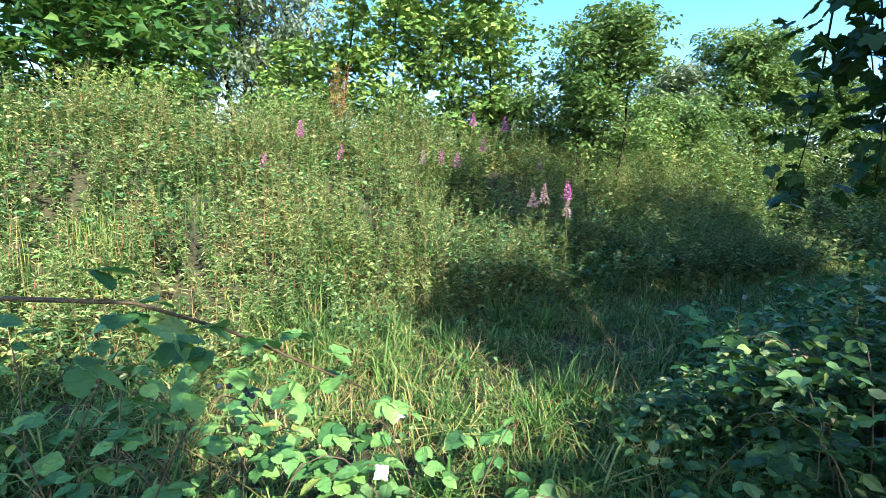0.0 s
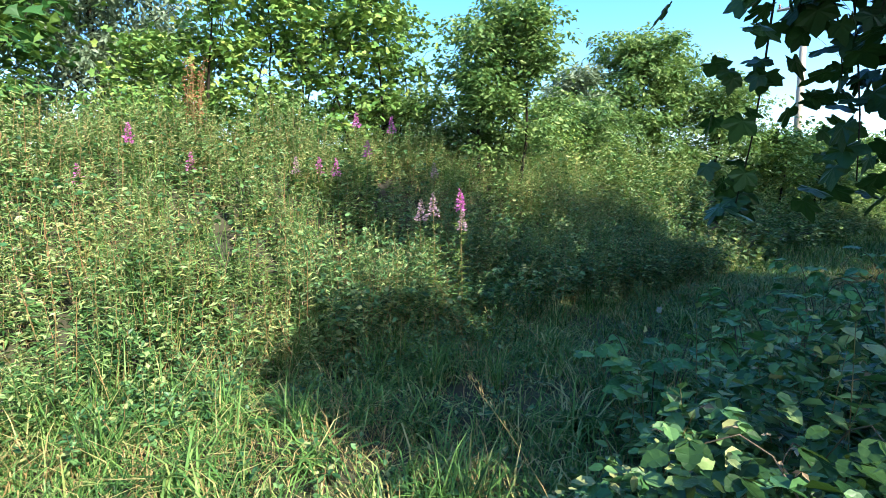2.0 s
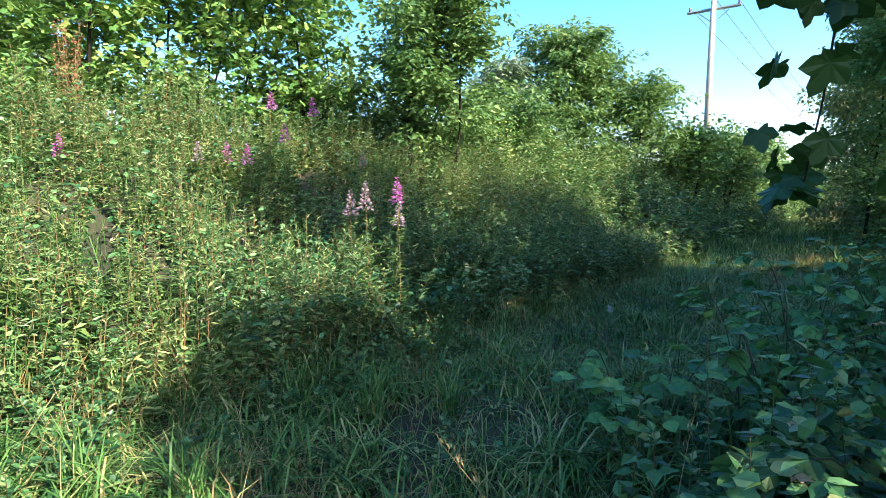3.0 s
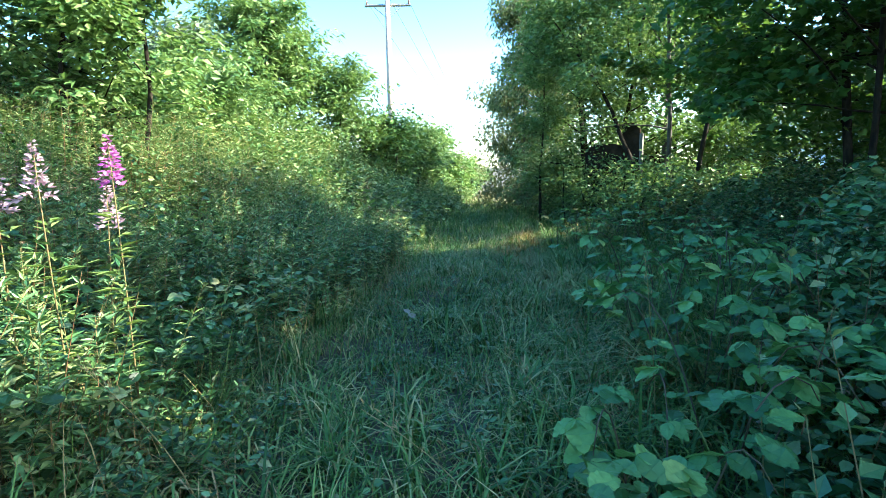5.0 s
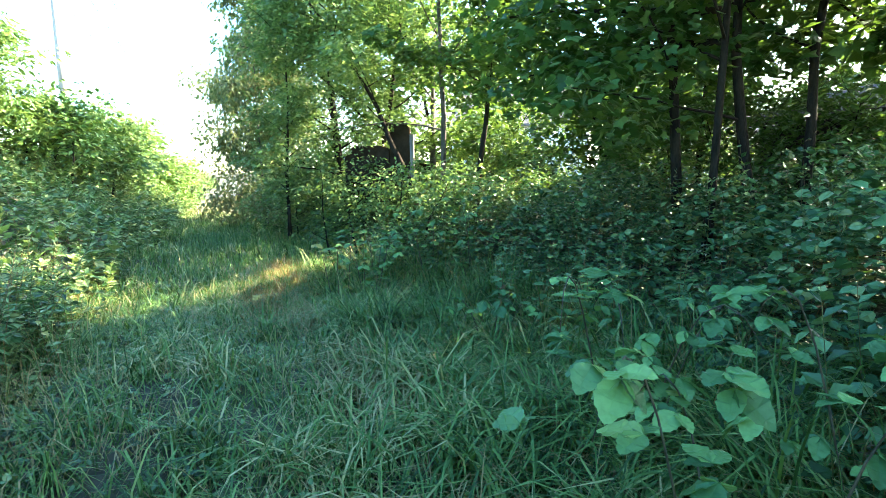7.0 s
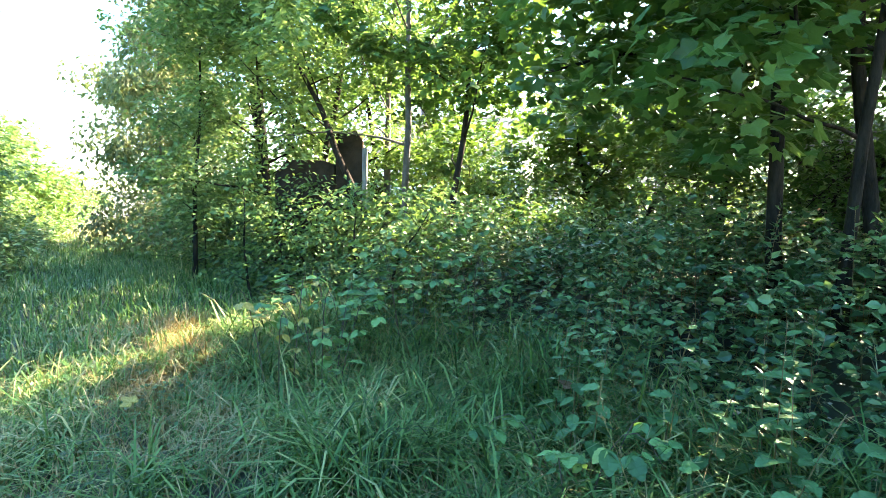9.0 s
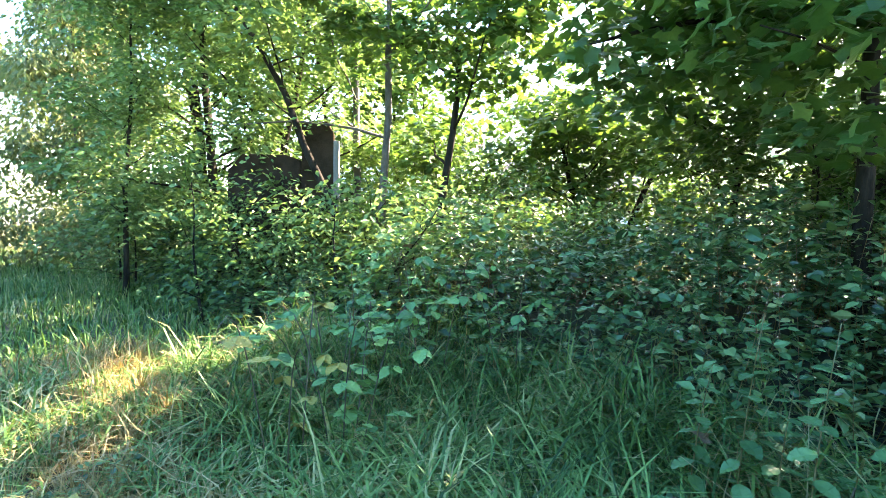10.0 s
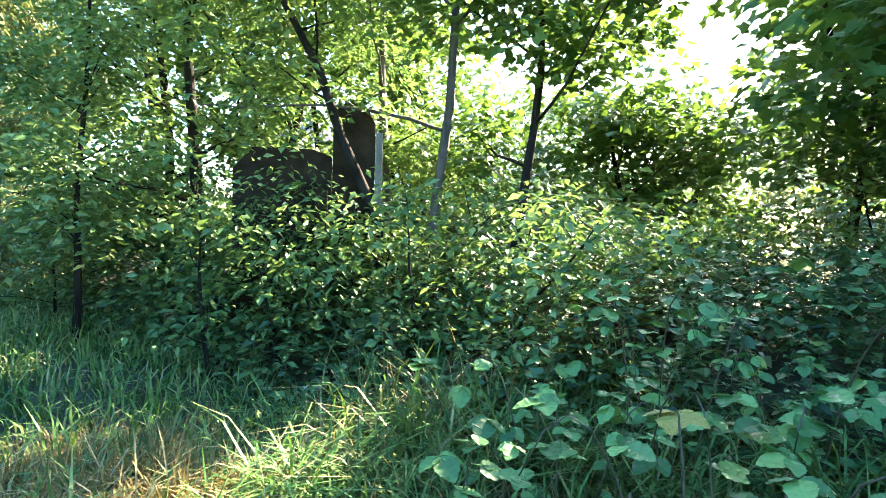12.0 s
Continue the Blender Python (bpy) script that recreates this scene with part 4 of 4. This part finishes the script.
def leafy_plant(name, x, y, h, leaves, long, shape, material, stem_material, label, category, group, seed, wide=1.0, paired=False):
    """Upright herb: one stem, leaves up its length, each a part."""
    r = random.Random(seed)
    z0 = float(ground(x, y))
    t = thing(name, (x, y, z0), label, category, group)
    lx, ly = r.uniform(-0.12, 0.12), r.uniform(-0.2, 0.02)
    line = np.array([(lx * u * u, ly * u * u, h * u - 0.03) for u in np.linspace(0, 1, 6)])
    part("stem", mesh_of("stem", *tube(line, np.linspace(0.005, 0.0015, 6), 5), stem_material, False), t)
    for k in range(leaves):
        u = 0.2 + 0.79 * k / leaves
        if paired:
            u = 0.25 + 0.74 * (k // 2) / (leaves // 2)
        az = (k % 2) * 180 + (k // 2) * 90 + r.uniform(-20, 20) if paired else k * 137.5 + r.uniform(-15, 15)
        size = long * (1.15 - 0.75 * u * u) * r.uniform(0.8, 1.2)
        m = leaf_pose((lx * u * u, ly * u * u, h * u), az, -25 + 55 * u * u + r.uniform(-12, 12), r.uniform(-15, 15), size)
        one_leaf("leaf", shape, material, t, m @ Matrix.Diagonal((wide, 1, 1, 1)))


plant_rng = random.Random(77)
for k in range(14):
    leafy_plant("nettle_plant", 6.35 + 0.11 * k + plant_rng.uniform(-0.15, 0.15), 4.55 + 0.09 * k + plant_rng.uniform(-0.35, 0.3), plant_rng.uniform(0.75, 1.1), 18, 0.105, TOOTHED, M_NETTLE_ONE, M_STALK,
                "tall dark green nettle leaning out of the thicket", "nettle", "nettles along the thicket's edge", k, 0.9, True)
for k in range(16):
    leafy_plant("willowherb_plant", -1.75 + 0.1 * k + plant_rng.uniform(-0.12, 0.12), 5.75 + 0.02 * k + plant_rng.uniform(-0.25, 0.3), plant_rng.uniform(0.7, 1.0), 30, 0.12, SLIM, M_WEED_ONE, M_STALK,
                "bright green willowherb with a reddish stem, lower leaves browning", "wild plant", "willowherb at the bank's foot", 50 + k, 1.3)


def arching_cane():
    """Bramble cane that reaches across the opening at the start, with leaves and ripe berries."""
    root = np.array([-1.7, 0.95, float(ground(-1.7, 0.95))])
    t = thing("bramble_cane", tuple(root), "arching bramble cane with large leaves and dark berries", "bramble")
    way = np.array([(-1.7, 0.95, 0.0), (-1.6, 0.95, 0.6), (-1.25, 0.95, 1.1), (-0.81, 0.96, 1.22), (-0.64, 1.08, 1.19), (-0.5, 1.21, 1.10), (-0.37, 1.31, 1.0), (-0.2, 1.42, 0.88)]) - [root[0], root[1], 0]
    way[0, 2] = -0.03
    part("cane", mesh_of("cane", *tube(way, np.linspace(0.007, 0.003, 8), 6), M_CANE, False), t)
    r = random.Random(3)
    for j in range(20):
        u = 2 + 4.99 * j / 20
        i = int(u)
        p = way[i] + (way[i + 1] - way[i]) * (u - i) + np.array([r.gauss(0, 0.05), r.gauss(0, 0.05), r.uniform(-0.10, 0.05)])
        az, sz = r.uniform(0, 360), r.uniform(0.065, 0.10)
        for off, s in ((0, 1.1), (75, 0.85), (-75, 0.85)):
            one_leaf("leaflet", TOOTHED, M_BRAMBLE_ONE, t, leaf_pose(p, az + off, r.uniform(-35, 5), r.uniform(-20, 20), sz * s))
    for j in range(7):
        p = way[6] + np.array([r.gauss(-0.1, 0.03), r.gauss(-0.08, 0.03), -0.06 + r.gauss(0, 0.02)])
        bm = bmesh.new()
        bmesh.ops.create_icosphere(bm, subdivisions=2, radius=0.008)
        for v in bm.verts:
            v.co *= 1 + 0.18 * math.sin(v.co.x * 900) * math.sin(v.co.y * 900 + 1) * math.sin(v.co.z * 900)
        me = bpy.data.meshes.new("berry")
        bm.to_mesh(me)
        bm.free()
        me.materials.append(M_GLASS)
        part("berry", me, t, "ripe black berry", pose(*p))


arching_cane()


# ---- fireweed spikes on the bank ----
def fireweed(x, y, top, label, petals, seed):
    r = np.random.default_rng(seed)
    z0 = float(ground(x, y))
    t = thing("fireweed", (x, y, z0), label, "wildflower", "fireweed on the bank")
    h = top - z0
    stem = np.array([(0.03 * math.sin(u * 2 + seed), 0.02 * math.sin(u * 3), u * h - 0.03) for u in np.linspace(0, 1, 6)])
    part("stem", mesh_of("stem", *tube(stem, np.linspace(0.006, 0.002, 6), 5), M_STALK, False), t)
    m = 46
    u = r.uniform(0.3, 0.8, m)
    a = np.arange(m) * 2.4
    for k in range(m):
        one_leaf("leaf", SLIM, M_WEED_ONE, t, leaf_pose((0, 0, u[k] * h), math.degrees(a[k]), 15 + 10 * math.sin(5 * k), 0, 0.11 * r.uniform(0.7, 1.2)))
    m = 130
    u = r.uniform(0, 1, m)
    a = np.arange(m) * 2.4
    rad = 0.036 * (1.05 - u) * r.uniform(0.2, 1.5, m)
    p = np.column_stack([rad * np.cos(a) + stem[-1, 0], rad * np.sin(a) + stem[-1, 1], h - 0.20 + 0.22 * u])
    v, f = scatter(PLAIN, p, turned(np.stack([np.cos(a), np.sin(a), r.normal(0.1, 0.4, m)], 1), r.normal(0, 1, (m, 3))), 0.03 * (1.15 - 0.6 * u) * r.uniform(0.7, 1.3, m))
    tagged(part("flower_spike", mesh_of("flower_spike", v, f, petals), t, "bright magenta-pink flowers" if petals is M_PINK else "pale pink seed fluff"), kind="stuff")


for k, (fx, fy, top) in enumerate(((1.44, 6.2, 1.56), (-1.95, 7.3, 2.27), (-2.35, 7.05, 1.82), (-0.05, 8.4, 2.0), (0.42, 8.8, 2.66), (0.55, 8.15, 2.2), (0.9, 8.4, 2.55), (0.2, 7.95, 1.95), (-1.5, 7.9, 2.0))):
    fireweed(fx, fy, top, "tall fireweed with a bright pink flower spike", M_PINK, k + 1)
for k, (fx, fy, top) in enumerate(((1.2, 6.2, 1.52), (1.1, 6.35, 1.46), (-0.33, 8.2, 1.98), (1.5, 6.5, 1.35), (1.5, 8.6, 1.95))):
    fireweed(fx, fy, top, "fireweed gone over to pale seed fluff", M_FLUFF, k + 21)


def dock(x, y, top):
    z0 = float(ground(x, y))
    t = thing("dock_plant", (x, y, z0), "rust-brown dead dock with clustered seed heads", "wild plant")
    r = np.random.default_rng(4)
    for k in range(7):
        a = k * 2.4
        h = (top - z0) * r.uniform(0.75, 1.0)
        d = 0.25 * r.uniform(0.3, 1)
        line = np.array([(d * u * math.cos(a), d * u * math.sin(a), h * u - 0.03) for u in np.linspace(0, 1, 5)])
        stem = part("stem", mesh_of("stem", *tube(line, np.linspace(0.006, 0.002, 5), 4), M_STALK, False), t)
        m = 130
        u = r.uniform(0.45, 1, m)
        g = r.normal(0, 0.025, (m, 3))
        p = np.column_stack([d * u * math.cos(a), d * u * math.sin(a), h * u]) + g
        v, f = scatter(PLAIN, p, turned(r.normal(0, 1, (m, 3)), r.normal(0, 1, (m, 3))), r.uniform(0.02, 0.04, m))
        tagged(part("seed_head", mesh_of("seed_head", v, f, M_RUST), stem, "rust-brown seeds"), kind="stuff")


dock(-1.88, 9.4, 3.5)


# ---- utility pole and its lines ----
def utility_pole():
    x, y = 20.3, 22.8
    z0 = float(ground(x, y))
    t = thing("utility_pole", (x, y, z0), "weathered wooden utility pole with a steel crossarm", "utility pole")
    h = 10.3 - z0
    part("pole", mesh_of("pole", *tube([(0, 0, -0.3), (0, 0, h * 0.5), (0, 0, h)], [0.17, 0.15, 0.12], 12), M_POLE, False), t)
    across = np.array([0.62, -0.78, 0.0])
    along = np.array([0.78, 0.62, 0.0])
    arm = [-1.15 * across + [0, 0, h - 0.35] + 0.14 * along, 1.15 * across + [0, 0, h - 0.35] + 0.14 * along]
    part("crossarm", mesh_of("crossarm", *tube(arm, [0.075, 0.075], 4), M_STEEL), t, "grey steel crossarm")
    for sgn in (-1, 1):
        part("brace", mesh_of("brace", *tube([sgn * 0.7 * across + [0, 0, h - 0.4] + 0.14 * along, 0.12 * along + [0, 0, h - 1.0]], [0.02, 0.02], 5), M_STEEL), t)
    end = np.array([96.0, 71.0, 9.5]) - [x, y, z0]
    for d in (-1.05, 0.0, 1.05):
        foot = d * across + 0.14 * along + [0, 0, h - 0.3 if d else h - 0.02]
        ins = part("insulator", mesh_of("insulator", *tube([foot, foot + [0, 0, 0.06], foot + [0, 0, 0.12], foot + [0, 0, 0.17], foot + [0, 0, 0.2]], [0.03, 0.055, 0.03, 0.055, 0.03], 8), M_CERAMIC, False), t, "brown ceramic insulator")
        a, b = foot + [0, 0, 0.19], end + d * across
        line = np.array([a + (b - a) * u - [0, 0, 3.5 * u * (1 - u)] for u in np.linspace(0, 1, 24)])
        part("wire", mesh_of("wire", *tube(line, np.full(24, 0.014), 4), M_WIRE, False), ins, "dark sagging wire")


utility_pole()


# ---- ruined hut of brown panels among the trees ----
def slab(w, h, thick, notch=0.0):
    """Upright panel in x and z with chamfered edges and a worn, sloping top."""
    bm = bmesh.new()
    outline = [(0, 0), (w, 0), (w, h - notch * 0.3), (w * 0.8, h), (w * 0.2, h), (0, h - notch)]
    vs = [bm.verts.new((x, 0, z)) for x, z in outline]
    face = bm.faces.new(vs)
    out = bmesh.ops.extrude_face_region(bm, geom=[face])
    for v in out["geom"]:
        if isinstance(v, bmesh.types.BMVert):
            v.co.y += thick
    bmesh.ops.bevel(bm, geom=list(bm.edges), offset=0.008, segments=1, affect="EDGES")
    bmesh.ops.recalc_face_normals(bm, faces=bm.faces)
    me = bpy.data.meshes.new("panel")
    bm.to_mesh(me)
    bm.free()
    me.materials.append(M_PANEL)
    return me


def hut():
    x, y = 12.90, 7.74
    z0 = float(ground(x, y)) - 0.05
    t = thing("hut", (x, y, z0), "ruined low hut of brown concrete panels among trees", "hut", turn=84)
    top = 2.55 - z0
    part("wall_panel", slab(0.42, top, 0.07, 0.16), t, m=pose(0.0, 0, 0))
    part("wall_panel", slab(0.95, top - 0.44, 0.07, 0.22), t, m=pose(0.43, 0.01, 0) @ pose(0.95, 0.07, 0, 0, 0, 180))
    part("side_panel", slab(1.6, 0.8, 0.07, 0.3), t, m=pose(0.02, -0.005, 0, 0, 0, -90))
    part("back_panel", slab(1.45, top - 0.7, 0.07, 0.1), t, m=pose(0.02, -1.6, 0))
    part("corner_post", mesh_of("corner_post", *box((-0.075, 0.03, 0), (-0.005, 0.10, top - 0.25)), M_PALEPOST), t, "pale weathered wooden post")


hut()


def dark_shed():
    x, y = 10.9, 0.9
    z0 = float(ground(x, y)) - 0.03
    t = thing("shed", (x, y, z0), "dark tarred wooden shed under the trees", "shed", turn=28)
    for k in range(14):
        part("board", mesh_of("board", *box((-1.1 + k * 0.157, 0.8, 0), (-1.1 + k * 0.157 + 0.15, 0.825, 1.72 + 0.012 * (k % 3))), M_TAR), t)
    part("side_wall", mesh_of("side_wall", *box((-1.1, -0.8, 0), (-1.06, 0.8, 1.7)), M_TAR), t)
    part("side_wall", mesh_of("side_wall", *box((1.06, -0.8, 0), (1.1, 0.8, 1.7)), M_TAR), t)
    part("back_wall", mesh_of("back_wall", *box((-1.06, -0.8, 0), (1.06, -0.76, 1.7)), M_TAR), t)
    v = np.array([(-1.3, -1.0, 1.72), (1.3, -1.0, 1.72), (1.3, 0.0, 2.15), (-1.3, 0.0, 2.15), (1.3, 1.0, 1.72), (-1.3, 1.0, 1.72)])
    v = np.concatenate([v, v + [0, 0, 0.05]])
    f = [(0, 2, 1), (0, 3, 2), (3, 4, 2), (3, 5, 4), (6, 7, 8), (6, 8, 9), (9, 8, 10), (9, 10, 11), (0, 1, 7), (0, 7, 6), (5, 10, 4), (5, 11, 10), (1, 2, 8), (1, 8, 7), (2, 4, 10), (2, 10, 8), (0, 9, 3), (0, 6, 9), (3, 11, 5), (3, 9, 11)]
    part("roof", mesh_of("roof", v, np.array(f), M_TAR), t)


dark_shed()


# ---- houses beyond the meadow ----
def house(x, y, turn, w, d, eaves, ridge, label):
    z0 = float(ground(x, y)) - 0.1
    t = thing("house", (x, y, z0), label, "house", "houses beyond the meadow", turn)
    th = 0.25
    for lo, hi in (((-w / 2, -d / 2, 0), (w / 2, -d / 2 + th, eaves)), ((-w / 2, d / 2 - th, 0), (w / 2, d / 2, eaves)), ((-w / 2, -d / 2 + th, 0), (-w / 2 + th, d / 2 - th, eaves)), ((w / 2 - th, -d / 2 + th, 0), (w / 2, d / 2 - th, eaves))):
        part("wall", mesh_of("wall", *box(lo, hi), M_RENDER), t)
    for sgn in (-1, 1):
        g = np.array([(sgn * (w / 2 - 0.01), -d / 2, eaves), (sgn * (w / 2 - 0.01), d / 2, eaves), (sgn * (w / 2 - 0.01), 0, ridge - 0.1)])
        g = np.concatenate([g, g - [sgn * th, 0, 0]])
        part("gable", mesh_of("gable", g, np.array([(0, 1, 2), (3, 5, 4), (0, 3, 4), (0, 4, 1), (1, 4, 5), (1, 5, 2), (2, 5, 3), (2, 3, 0)]), M_RENDER), t)
        r = np.array([(-w / 2 - 0.3, sgn * (d / 2 + 0.35), eaves - 0.15), (w / 2 + 0.3, sgn * (d / 2 + 0.35), eaves - 0.15), (w / 2 + 0.3, 0, ridge), (-w / 2 - 0.3, 0, ridge)])
        r = np.concatenate([r, r + [0, 0, 0.15]])
        part("roof", mesh_of("roof", r, np.array([(0, 1, 2), (0, 2, 3), (4, 6, 5), (4, 7, 6), (0, 5, 1), (0, 4, 5), (1, 6, 2), (1, 5, 6), (3, 7, 4), (3, 4, 0), (2, 6, 7), (2, 7, 3)]), M_ROOF), t)
    part("chimney", mesh_of("chimney", *box((w / 4, -0.3, ridge - 0.6), (w / 4 + 0.6, 0.3, ridge + 0.9)), M_ROOF), t)
    for sgn in (-1, 1):
        for px in (-w / 4, w / 4):
            win = part("window", mesh_of("window", *box((px - 0.6, sgn * d / 2 - 0.04, 0.9), (px + 0.6, sgn * d / 2 + 0.04, 2.1)), M_PALEPOST), t)
            part("pane", mesh_of("pane", *box((px - 0.5, sgn * (d / 2 + 0.045) - 0.01, 1.0), (px + 0.5, sgn * (d / 2 + 0.045) + 0.01, 2.0)), M_GLASS), win)


house(36, -4.0, 60, 8, 6, 2.4, 4.6, "pale rendered bungalow with a grey pitched roof")
house(40, 6, 75, 9, 7, 4.6, 7.4, "pale rendered house behind the trees")


# ---- tufts, scorched grass, dead stalks, litter ----
def tuft(x, y, blades_n, long, label, material=None):
    m = material or M_GRASS
    xy = np.column_stack([rng.normal(0, 0.05, blades_n), rng.normal(0, 0.05, blades_n)])
    z0 = float(ground(x, y))
    base = np.column_stack([xy, np.full(blades_n, -0.02)])
    ob = blades_at("grass_tuft", xy, long, 0.009, m, "", 0.9, 3, None, base)
    ob.matrix_basis = pose(x, y, z0)
    del ob["kind"]
    tagged(ob, label, "grass tuft", "grass tufts by the track")


for tx, ty, ln in ((0.55, 5.2, 0.5), (1.0, 5.0, 0.45), (-0.4, 4.4, 0.42), (-0.9, 4.0, 0.45), (0.1, 4.2, 0.42), (1.5, 4.9, 0.45), (-1.6, 4.6, 0.45), (0.9, 3.3, 0.45), (0.6, 2.9, 0.4), (1.1, 5.9, 0.5), (0.4, 6.0, 0.5), (2.6, 6.6, 0.45), (3.3, 7.2, 0.45), (2.2, 5.6, 0.35), (6.8, 6.2, 0.45), (7.6, 6.4, 0.45), (7.2, 6.9, 0.35), (8.9, 7.9, 0.45)):
    tuft(tx, ty, 70, ln, "arching tuft of bright green grass beside the track")
for tx, ty in ((9.0, 8.3), (8.8, 8.0), (9.3, 8.6), (9.1, 7.9), (10.1, 9.0), (10.4, 9.4), (9.8, 8.9), (10.6, 9.1)):
    tuft(tx, ty, 90, 0.32, "scorched orange-brown tuft of dying grass", M_ORANGE)


def dead_stalk(x, y, h, lean_x, lean_y, label="dry pale dead stalk leaning out of the grass"):
    z0 = float(ground(x, y))
    t = thing("dead_stalk", (x, y, z0), label, "dead stalk", "dead stalks by the track")
    line = np.array([(lean_x * u ** 1.6, lean_y * u ** 1.6, h * u - 0.02) for u in np.linspace(0, 1, 7)])
    part("stem", mesh_of("stem", *tube(line, np.linspace(0.0028, 0.001, 7), 5), M_STRAW, False), t)
    m = 26
    u = rng.uniform(0.75, 1, m)
    p = np.column_stack([lean_x * u ** 1.6, lean_y * u ** 1.6, h * u]) + rng.normal(0, 0.008, (m, 3))
    v, f = scatter(SLIM, p, turned(np.tile([lean_x, lean_y, h], (m, 1)) + rng.normal(0, 0.3, (m, 3)), rng.normal(0, 1, (m, 3))), rng.uniform(0.012, 0.03, m))
    tagged(part("seed_head", mesh_of("seed_head", v, f, M_STRAW), t), kind="stuff")


for a in ((3.1, 4.35, 1.0, -0.1, 0.05), (1.3, 2.9, 0.8, -0.4, 0.3), (1.7, 3.2, 0.7, 0.3, 0.2), (1.2, 2.3, 0.6, 0.35, -0.1), (2.0, 4.6, 0.7, -0.5, 0.1), (2.6, 4.5, 0.6, -0.2, 0.3), (7.7, 6.5, 0.6, -0.5, 0.2), (8.3, 6.9, 0.65, 0.3, 0.4), (6.6, 5.6, 0.9, -0.3, 0.3), (-0.4, 1.9, 0.7, -0.5, -0.2), (-1.1, 2.0, 0.8, 0.3, -0.1), (-0.8, 2.3, 0.6, 0.4, 0.1), (2.3, 6.2, 0.7, 0.3, 0.2), (1.4, 5.5, 0.7, -0.3, 0.2)):
    dead_stalk(*a)


def flat_thing(name, x, y, z, shape, material, size, label, category, tilt=(0, 0, 0)):
    ob = new(name, mesh_of(name, *shape, material))
    ob.matrix_basis = pose(x, y, z, *tilt) @ Matrix.Diagonal((size, size, size, 1))
    return tagged(ob, label, category)


def crumpled():
    """Scrap of paper, folded and uneven, with a little thickness."""
    n = 7
    g = np.linspace(-0.5, 0.5, n)
    r = np.random.default_rng(8)
    top = np.array([(x + r.normal(0, 0.03), y + r.normal(0, 0.03), 0.12 + 0.16 * abs(math.sin(5 * x + 2 * y)) + r.normal(0, 0.04)) for x in g for y in g])
    v = np.concatenate([top, top - [0, 0, 0.01]])
    f = []
    for i in range(n - 1):
        for j in range(n - 1):
            a = i * n + j
            q = [(a, a + n, a + n + 1), (a, a + n + 1, a + 1)]
            f += q + [(n * n + c, n * n + b, n * n + a_) for a_, b, c in q]
    return v, np.array(f)


PAPER = crumpled()
flat_thing("paper_scrap", -0.22, 2.83, 0.2, PAPER, M_PAPER, 0.09, "crumpled scrap of white paper in the grass", "litter", (20, -15, 30))
flat_thing("paper_scrap", -0.2, 1.86, 0.42, PAPER, M_PAPER, 0.05, "small white scrap caught among bramble leaves", "litter", (60, 10, 10))
for lx, ly, lz, mat, sz, lab in ((3.95, 6.7, 0.14, M_PALELEAF, 0.09, "pale dead leaf on the track's edge"), (4.05, 6.85, 0.14, M_PALELEAF, 0.08, "pale dead leaf on the track's edge"),
                                 (1.64, 5.6, 0.55, M_PALELEAF, 0.10, "pale dead leaf caught in the weeds"), (7.74, 8.14, 0.24, M_YELLOWLEAF, 0.075, "fallen yellow maple leaf in the grass"),
                                 (7.88, 5.63, 0.38, M_DEADLEAF, 0.075, "curled brown fallen leaf on the brambles"), (8.83, 5.87, 0.95, M_DEADLEAF, 0.07, "curled brown fallen leaf on the brambles"),
                                 (9.6, 6.9, 1.1, M_DEADLEAF, 0.07, "curled brown fallen leaf on the brambles"), (6.4, 8.2, 0.22, M_YELLOWLEAF, 0.06, "fallen yellow maple leaf in the grass")):
    flat_thing("fallen_leaf", lx, ly, lz, PALM_FULL if mat is not M_PALELEAF else OVATE, mat, sz, lab, "fallen leaf", (25, -20, lx * 90))

# Young sycamore added out of view among the row, to shade the thicket.
tree(8.3, 1.8, 4.8, 1.15, 1.8, 1, 0.05, M_BARK, M_SYC, PALM, 0.13, 4200, "young sycamore growing in the row along the track", limbs=10, clump=0.5)
